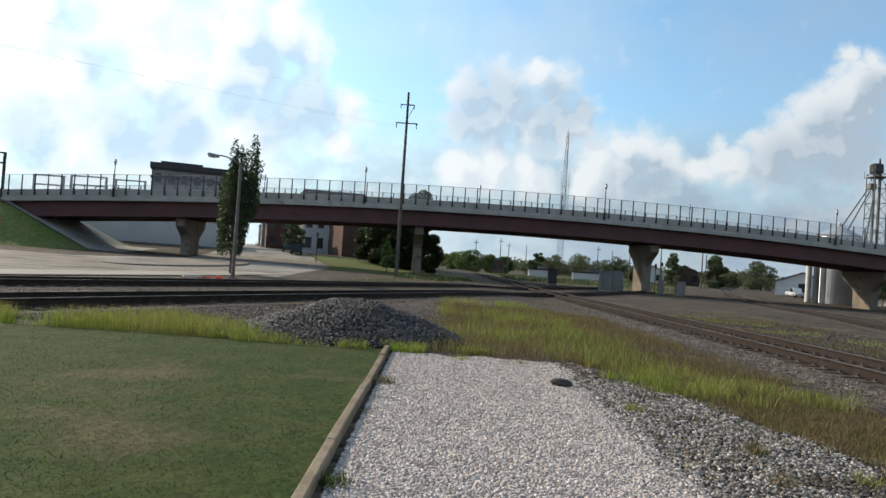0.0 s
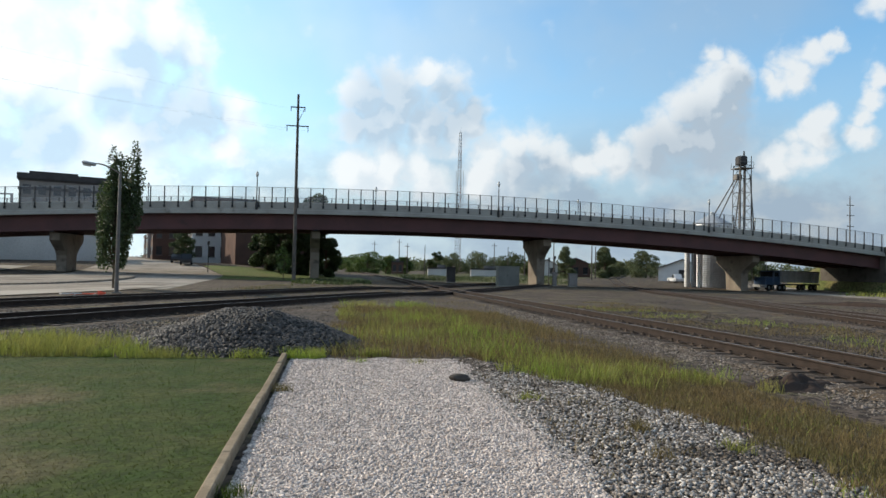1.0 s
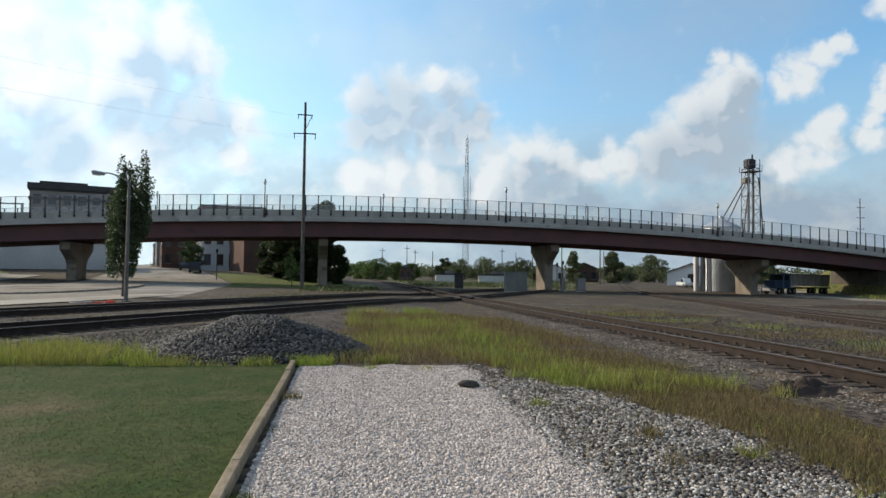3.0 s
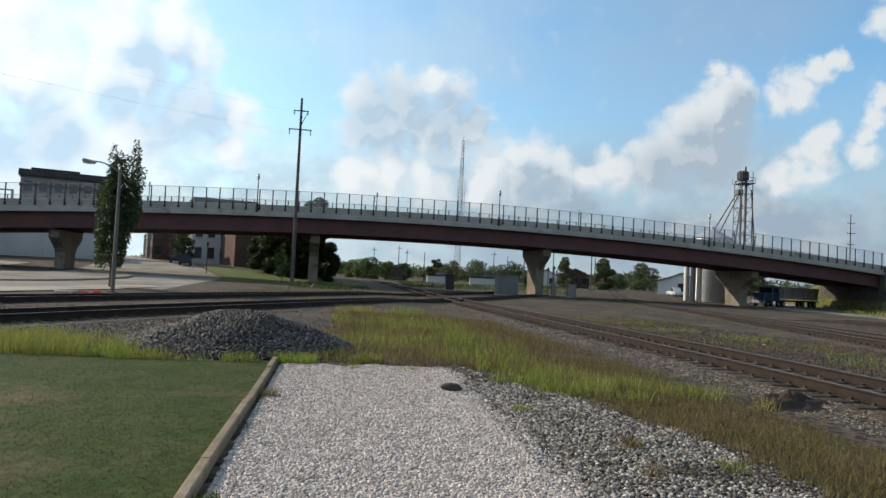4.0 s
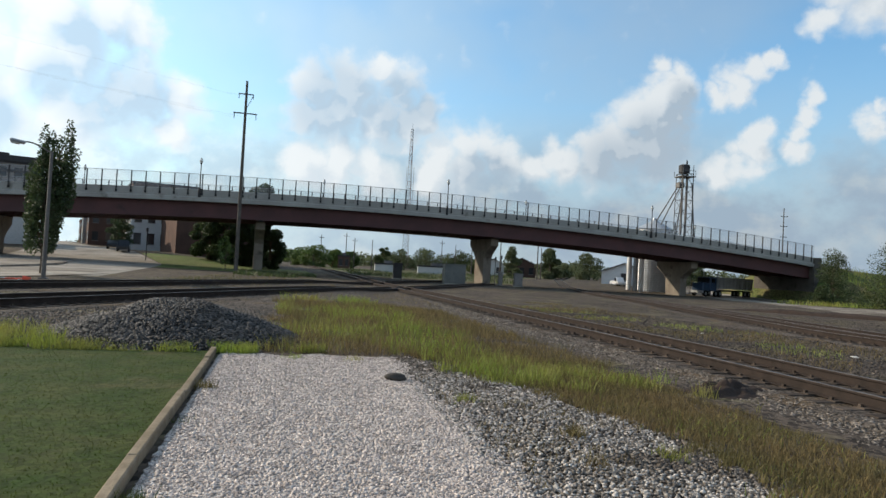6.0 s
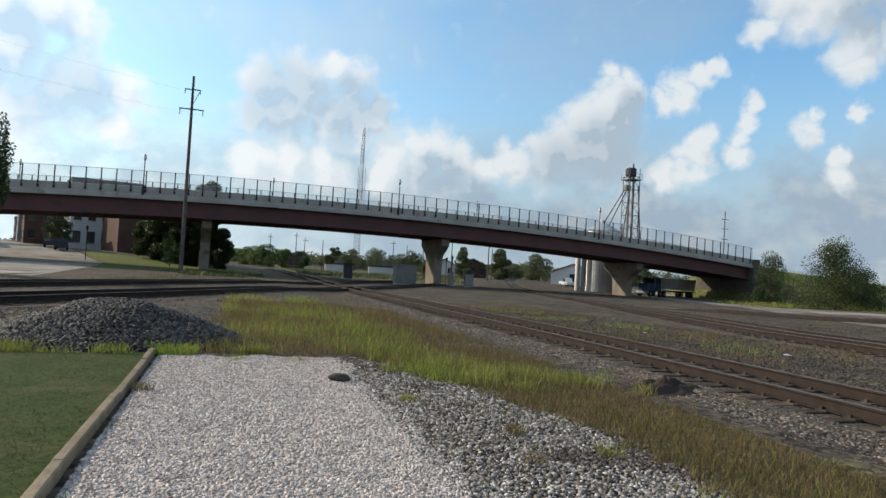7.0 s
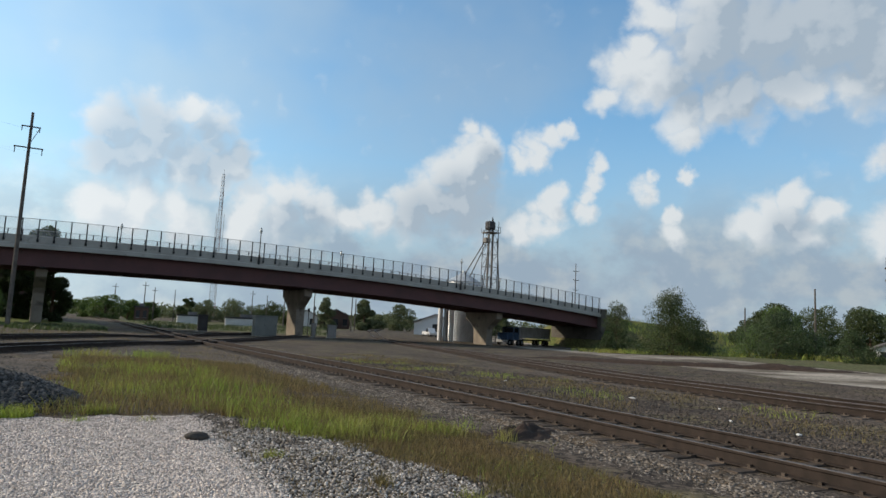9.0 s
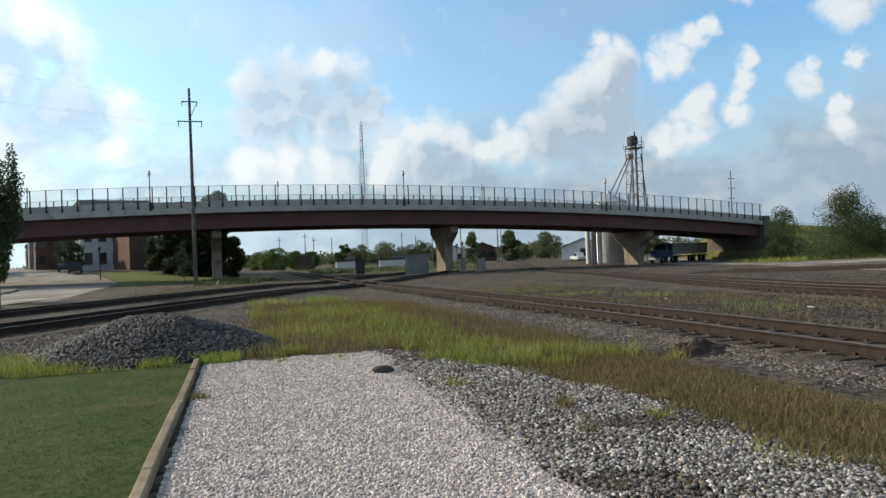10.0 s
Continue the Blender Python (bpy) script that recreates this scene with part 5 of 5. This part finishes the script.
p = scatter(78000, -0.8, 2.6, 3.0, 11.9, lambda x, y: x < 2.0 + 0.32 * noise.noise((x, y * .8, 0)) + (.3 if noise.noise((x * 9, y * 9, 2)) > .25 else 0) and y < 11.5 + 0.35 * noise.noise((x * 2, 1, 7)))
tagged(stones("gravel", lay(p, 0.016), rng.uniform(0.009, 0.020, len(p)), M_PEBBLE, rng, CHIP), "loose white crushed gravel", "gravel", kind="stuff")
p = scatter(34000, 1.7, 5.2, 2.5, 11.5, lambda x, y: x > 1.9 + 0.3 * noise.noise((x, y, 0)) and x < shoulder(y) + .7 * noise.noise((x * .9, y * .9, 5)) + .6 * noise.noise((x * 5, y * 5, 5)) + .2)
tagged(stones("ballast_stones", lay(p, 0.012), rng.uniform(0.012, 0.029, len(p)), M_STONE, rng, CHIP), "loose grey ballast stones", "stones", kind="stuff")
p = scatter(17000, 1.7, 5.2, 2.6, 10.0, lambda x, y: x > 1.8 and x < shoulder(y) + .3 + .5 * noise.noise((x, y, 2)) and patchy(x, y, .9, .22) > 0)
tagged(stones("pale_ballast_stones", lay(p, 0.02), rng.uniform(0.011, 0.025, len(p)), M_PALESTONE, rng), "pale crushed stones spilling beside the path", "stones", kind="stuff")
p = scatter(15000, -13, 1.5, 12.8, 22, lambda x, y: (x + 4.0) - (y - 25.6) * .4986 > 1.0 and heap_clear(x, y))
tagged(stones("dark_ballast_stones", lay(p, 0.0), rng.uniform(0.018, 0.042, len(p)), M_DARKSTONE, rng, CHIP), "loose dark ballast stones beside the slanting track", "stones", kind="stuff")
# clean stone along the near side of the main track
p = scatter(30000, 5.7, 8.1, 2.8, 34, lambda x, y: x > 6.15 + .45 * noise.noise((x, y * .7, 8)))
q = lay(p, 0.0)
q[:, 2] += [bed_lift(x, y) for x, y in p]
tagged(stones("track_shoulder_stones", q, rng.uniform(0.018, 0.040, len(p)), M_STONE, rng, CHIP), "loose grey ballast stones along the track", "stones", kind="stuff")
p = np.concatenate([scatter(9000, 3.2, 6.6, 2.6, 24), scatter(20000, 8.0, 12.4, 3, 34), scatter(16000, -14, 8, 12.6, 27, lambda x, y: abs((x + 4.0) - (y - 25.6) * .4986) > 1.2)])
q = lay(p, 0.0)
q[:, 2] += [bed_lift(x, y) if x > 5 else 0.0 for x, y in p]
tagged(stones("track_ballast", q, rng.uniform(0.016, 0.036, len(p)), M_BROWNSTONE, rng, CHIP), "loose grey track ballast", "stones", kind="stuff")


p = np.concatenate([scatter(16000, 11.0, 18.0, 4, 34), scatter(9000, 20.5, 34, 8, 44, None)])
tagged(stones("yard_stones", lay(p, 0.0), rng.uniform(0.02, 0.05, len(p)), M_BROWNSTONE, rng, OCTA), "loose brown stones and cinders in the yard", "stones", kind="stuff")


def ballast_heap(cx, cy, a, b, h):
    top = thing("ballast_heap", cx, cy, 0, label="heap of dark crushed ballast stone", category="stone heap")

    def shape(x, y):
        d = math.hypot(x / a, y / b)
        return h * max(0, 1 - d ** 1.5) * (1 + .18 * noise.noise((x * 1.2, y * 1.2, 5))) if d < 1 else -.02
    V = [(x, y, shape(x, y) - .02) for y in np.linspace(-b, b, 30) for x in np.linspace(-a, a, 40)]
    F = [(j * 40 + i, j * 40 + i + 1, j * 40 + i + 41, j * 40 + i + 40) for j in range(29) for i in range(39)]
    link("core", raw_mesh("core", V, F), M_DARKSTONE, top)
    q = rng.uniform(-1.05, 1.05, (26000, 2)) * (a, b)
    q = q[np.hypot(q[:, 0] / a, q[:, 1] / b) < 1.0 + rng.normal(0, .05, len(q))]
    pos = np.column_stack([q, [shape(x, y) + .01 for x, y in q]])
    ob = stones("loose_stone", pos, rng.uniform(.018, .046, len(pos)), M_DARKSTONE, rng)
    ob.parent = top
    tagged(ob, kind="stuff")


ballast_heap(-1.78, 13.75, 2.35, 2.2, 0.70)

p = scatter(60000, -10, -1.0, 2.6, 11.8, None)
tagged(blades("lawn_grass", lay(p, 0.03), rng.uniform(0.008, 0.018, len(p)), rng.uniform(0.004, 0.008, len(p)), M_BLADE, rng, 2.2), "short mown lawn grass", "grass", kind="stuff")


def weeds(name, n, zone, h0, h1, mat, label, x, y, s=.7, cut=-.1, near=False):
    p = scatter(n, *x, *y, lambda a, b: zone(a, b) and patchy(a, b, s, -cut) > 0, near)
    tagged(blades(name, lay(p, 0.0), rng.uniform(h0, h1, len(p)), (rng.uniform(0.004, 0.009, len(p)) * (1 + p[:, 1] / 30)), mat, rng, 0.8), label, "weeds", kind="stuff")


weeds("weeds", 30000, lambda x, y: heap_clear(x, y) and y < 13.6 + .25 * (x + 6) + 1.2 * noise.noise((x * .6, 0, 0)), .08, .36, M_WEED, "yellow-green weeds along the lawn's end", (-13, -3.2), (11.7, 15.4), 1.1, -.34)
weeds("weeds", 6000, lambda x, y: True, .05, .20, M_WEED, "low yellow-green weeds at the foot of the heap", (-4, .9), (11.45, 12.1), 1.6, -.15)
weeds("weeds", 19000, lambda x, y: heap_clear(x, y) and .1 + .6 * noise.noise((x, y * .7, 6)) < x < 4.2 - .03 * (y - 12) + .8 * noise.noise((x, y * .5, 2)), .06, .34, M_WEED, "tall yellow-green weeds beyond the gravel path", (-.6, 5.0), (11.8, 29), .7, .06)
weeds("weeds", 17000, lambda x, y: abs(y - 10.0 + .42 * (x - 4)) < 1.25 + .7 * noise.noise((x, y, 1)) and x > 2.3 + .4 * noise.noise((y, x, 1)), .05, .30, M_WEED, "band of yellow-green weeds in the ballast", (2.0, 6.6), (6.8, 12.6), 1.2, .02)
weeds("weeds", 2500, lambda x, y: x > shoulder(y), .02, .11, M_WEED, "short green weeds among the dry ones", (2.6, 6.2), (2.8, 9.5), 1.1, .05)
weeds("weeds", 1500, lambda x, y: y < 4.6, .03, .14, M_WEED, "sparse green weeds among the stones", (3.2, 6.0), (2.6, 4.8), 1.3, .1)
weeds("dry_weeds", 85000, lambda x, y: shoulder(y) + .5 * noise.noise((x * .8, y * .8, 4)) + .45 * noise.noise((x * 6, y * 6, 4)) < x < 6.2 + .3 * noise.noise((x, y, 9)), .02, .13, M_DRYWEED, "dry brown weeds in the ballast", (2.2, 6.6), (2.6, 12.6), .8, -.75, True)
weeds("dry_weeds", 46000, lambda x, y: heap_clear(x, y) and .1 + .6 * noise.noise((x, y * .7, 6)) < x < 6.3 + .4 * noise.noise((x, y, 9)), .03, .24, M_DRYWEED, "dry brown weeds beyond the gravel path", (-.6, 7.2), (11.7, 27), .6, -.25)
weeds("dry_weeds", 2500, lambda x, y: x < shoulder(y), .02, .12, M_DRYWEED, "sparse weeds among the pale stones", (2.0, 4.4), (3.0, 9.5), 1.1, .12)
weeds("weeds", 5000, lambda x, y: True, .04, .22, M_WEED, "sparse green weeds between the tracks", (12.3, 17), (10, 34), .35, .22)
weeds("dry_weeds", 16000, lambda x, y: True, .03, .16, M_DRYWEED, "dry brown weeds between the tracks", (11.8, 17.5), (6, 40), .4, .10)
weeds("dry_weeds", 9000, lambda x, y: x > -9.0 + (y - 41) * .2, .04, .2, M_DRYWEED, "weeds beside the second track", (-18, 8), (30, 62), .25, .02)
weeds("weeds", 9000, lambda x, y: x < 6 - (60 - y) * .4 and x > -8.2 + (y - 41) * .16, .06, .25, M_BLADE, "rough grass on the verge", (-18, 4), (42, 84), .2, .0)


def far_weeds(name, n, x, y, h, mat, label, s=.12, cut=-.05):
    p = scatter(n, *x, *y, lambda a, b: patchy(a, b, s, -cut) > 0 and not (b > 90 and a > 33 + (b - 90) * .38), False)
    tagged(blades(name, lay(p, 0.0), rng.uniform(h * .4, h, len(p)), rng.uniform(.05, .12, len(p)), mat, rng, .8), label, "weeds", kind="stuff")


far_weeds("rough_grass", 9000, (12, 56), (106, 168), .7, M_LEAF, "tall rough grass beyond the bridge")

far_weeds("rough_grass", 2600, (-4.5, 4), (66, 88), .45, M_LEAF, "rough grass by the bridge pier", .25, .05)
far_weeds("rough_grass", 7000, (66, 92), (32, 80), .8, M_WEED, "rough grass between the bushes", .15, -.1)


def rock(x, y):
    bm = bmnew()
    bmesh.ops.create_icosphere(bm, subdivisions=3, radius=1)
    for v in bm.verts:
        v.co *= 1 + .22 * noise.noise(v.co * 1.3) + .08 * noise.noise(v.co * 4)
    bmesh.ops.scale(bm, vec=(.155, .10, .06), verts=bm.verts)
    ob = part("rock", bm, M_ROCK, None, smooth=True)
    ob.matrix_basis = pose(x, y, gz(x, y) + .055, 0, 0, -14)
    tagged(ob, "flat dark rock lying on the gravel", "rock")


rock(1.68, 9.25)


def soil_clod(x, y):
    V, F, n = [], [], 26
    for j in range(n):
        for i in range(n):
            a, b = (i / (n - 1) - .5) * 2, (j / (n - 1) - .5) * 2
            d = math.hypot(a, b)
            V.append((a * 1.25, b * .55, max(0, 1 - d) * .17 * (1 + 1.3 * noise.noise((a * 5, b * 4, 2))) - (.01 if d < 1 else .03)))
    F = [(j * n + i, j * n + i + 1, j * n + n + i + 1, j * n + n + i) for j in range(n - 1) for i in range(n - 1)]
    ob = link("soil_mound", raw_mesh("soil_mound", V, F), M_SOIL)
    ob.matrix_basis = pose(x, y, gz(x, y), 0, 0, 20)
    tagged(ob, "low mound of dark dug soil beside the track", "soil mound")


soil_clod(7.15, 9.7)


def dirt_ridge(line, half, h, label):
    """A long low ridge of dumped dirt with a broken crest."""
    V, F, k = [], [], 9
    n = 40
    for i in range(n + 1):
        t = i / n * (len(line) - 1)
        j = min(int(t), len(line) - 2)
        a, b = Vector(line[j]), Vector(line[j + 1])
        c = a.lerp(b, t - j)
        d = (b - a).normalized()
        for q in range(k):
            o = (q / (k - 1) - .5) * 2
            x, y = c.x - d.y * o * half, c.y + d.x * o * half
            z = h * (1 - o * o) * min(1, 6 * i / n, 6 * (1 - i / n)) * (.75 + .5 * noise.noise((x * .7, y * .7, 4)))
            V.append((x, y, gz(x, y) + max(z, 0) - (.05 if q in (0, k - 1) else 0)))
    for i in range(n):
        for q in range(k - 1):
            m = i * k + q
            F.append((m, m + 1, m + k + 1, m + k))
    tagged(link("dirt_ridge", raw_mesh("dirt_ridge", V, F), M_SOIL), label, "dirt ridge")


dirt_ridge([(33.0, 46.5), (38.5, 36.5), (42, 32), (47, 25.5)], .9, .42, "low ridge of brown dirt beside the dusty lane")


def scraps():
    """Small pale scraps and broken planks lying about the yard."""
    r = random.Random(8)
    for i, (x, y) in enumerate(((12.4, 11.0), (13.2, 10.2), (14.6, 14.6), (13.9, 16.0), (12.9, 8.4), (15.2, 12.1), (16.4, 22), (14.2, 20.5))):
        bm = bmnew()
        bmesh.ops.create_icosphere(bm, subdivisions=2, radius=1)
        for v in bm.verts:
            v.co *= 1 + .35 * noise.noise(v.co * 1.7 + Vector((i, 0, 0)))
        bmesh.ops.scale(bm, vec=(r.uniform(.05, .10), r.uniform(.03, .06), .025), verts=bm.verts)
        ob = part("stone_scrap", bm, M_CHALK if i % 3 else M_ROCK)
        ob.matrix_basis = pose(x, y, gz(x, y) + .03, 0, 0, r.uniform(0, 180))
        tagged(ob, "small pale scrap of stone between the tracks", "stone", "scraps in the yard")
    for i, (x, y) in enumerate(((39.0, 35.6), (40.4, 36.0), (41.0, 34.2), (42.2, 35.2))):
        bm = bmnew()
        box(bm, 0, 0, 0, r.uniform(1.0, 1.8), .24, r.uniform(.16, .34), bevel=.02)
        ob = part("old_sleeper", bm, M_TIMBER if i % 2 else M_TIE)
        ob.matrix_basis = pose(x, y, gz(x, y) + .02, 0, 0, r.uniform(-50, 30))
        tagged(ob, "old sleeper lying beside the dusty lane", "sleeper", "old sleepers")


scraps()


def relay_post(x, y, h):
    top = thing("marker_post", x, y, label="slim dark trackside marker post", category="post", group="trackside posts")
    bm = bmnew()
    tube(bm, (0, 0, -.2), (0, 0, h), .06, n=8)
    part("post", bm, M_BLACK, top)
    bm = bmnew()
    box(bm, 0, -.05, h - .55, .3, .04, .5, bevel=.01)
    part("plate", bm, M_DARKTRIM, top)


relay_post(-17.6, 97.5, 4.4)
relay_post(31.8, 98, 4.2)
relay_post(34.4, 103, 4.6)


def grass_tuft(x, y, n, h, mat):
    a = rng.normal(0, .07, (n, 2)) + (x, y)
    ob = blades("grass_tuft", lay(a, 0.0), rng.uniform(h * .4, h, n), rng.uniform(.004, .009, n), mat, rng, 1.0)
    tagged(ob, "tuft of green grass in the gravel", "grass tuft", kind="stuff")


for x, y, n, h, m in ((-.72, 8.55, 130, .15, M_DRYWEED), (-.75, 4.65, 120, .13, M_BLADE), (-.72, 6.9, 40, .08, M_BLADE), (2.95, 6.3, 130, .17, M_DRYWEED), (2.3, 7.9, 90, .13, M_WEED),
                      (3.6, 5.6, 90, .14, M_WEED), (2.7, 5.3, 70, .12, M_DRYWEED), (.35, 11.1, 60, .12, M_WEED), (1.3, 11.0, 60, .12, M_WEED)):
    grass_tuft(x, y, n, h, m)
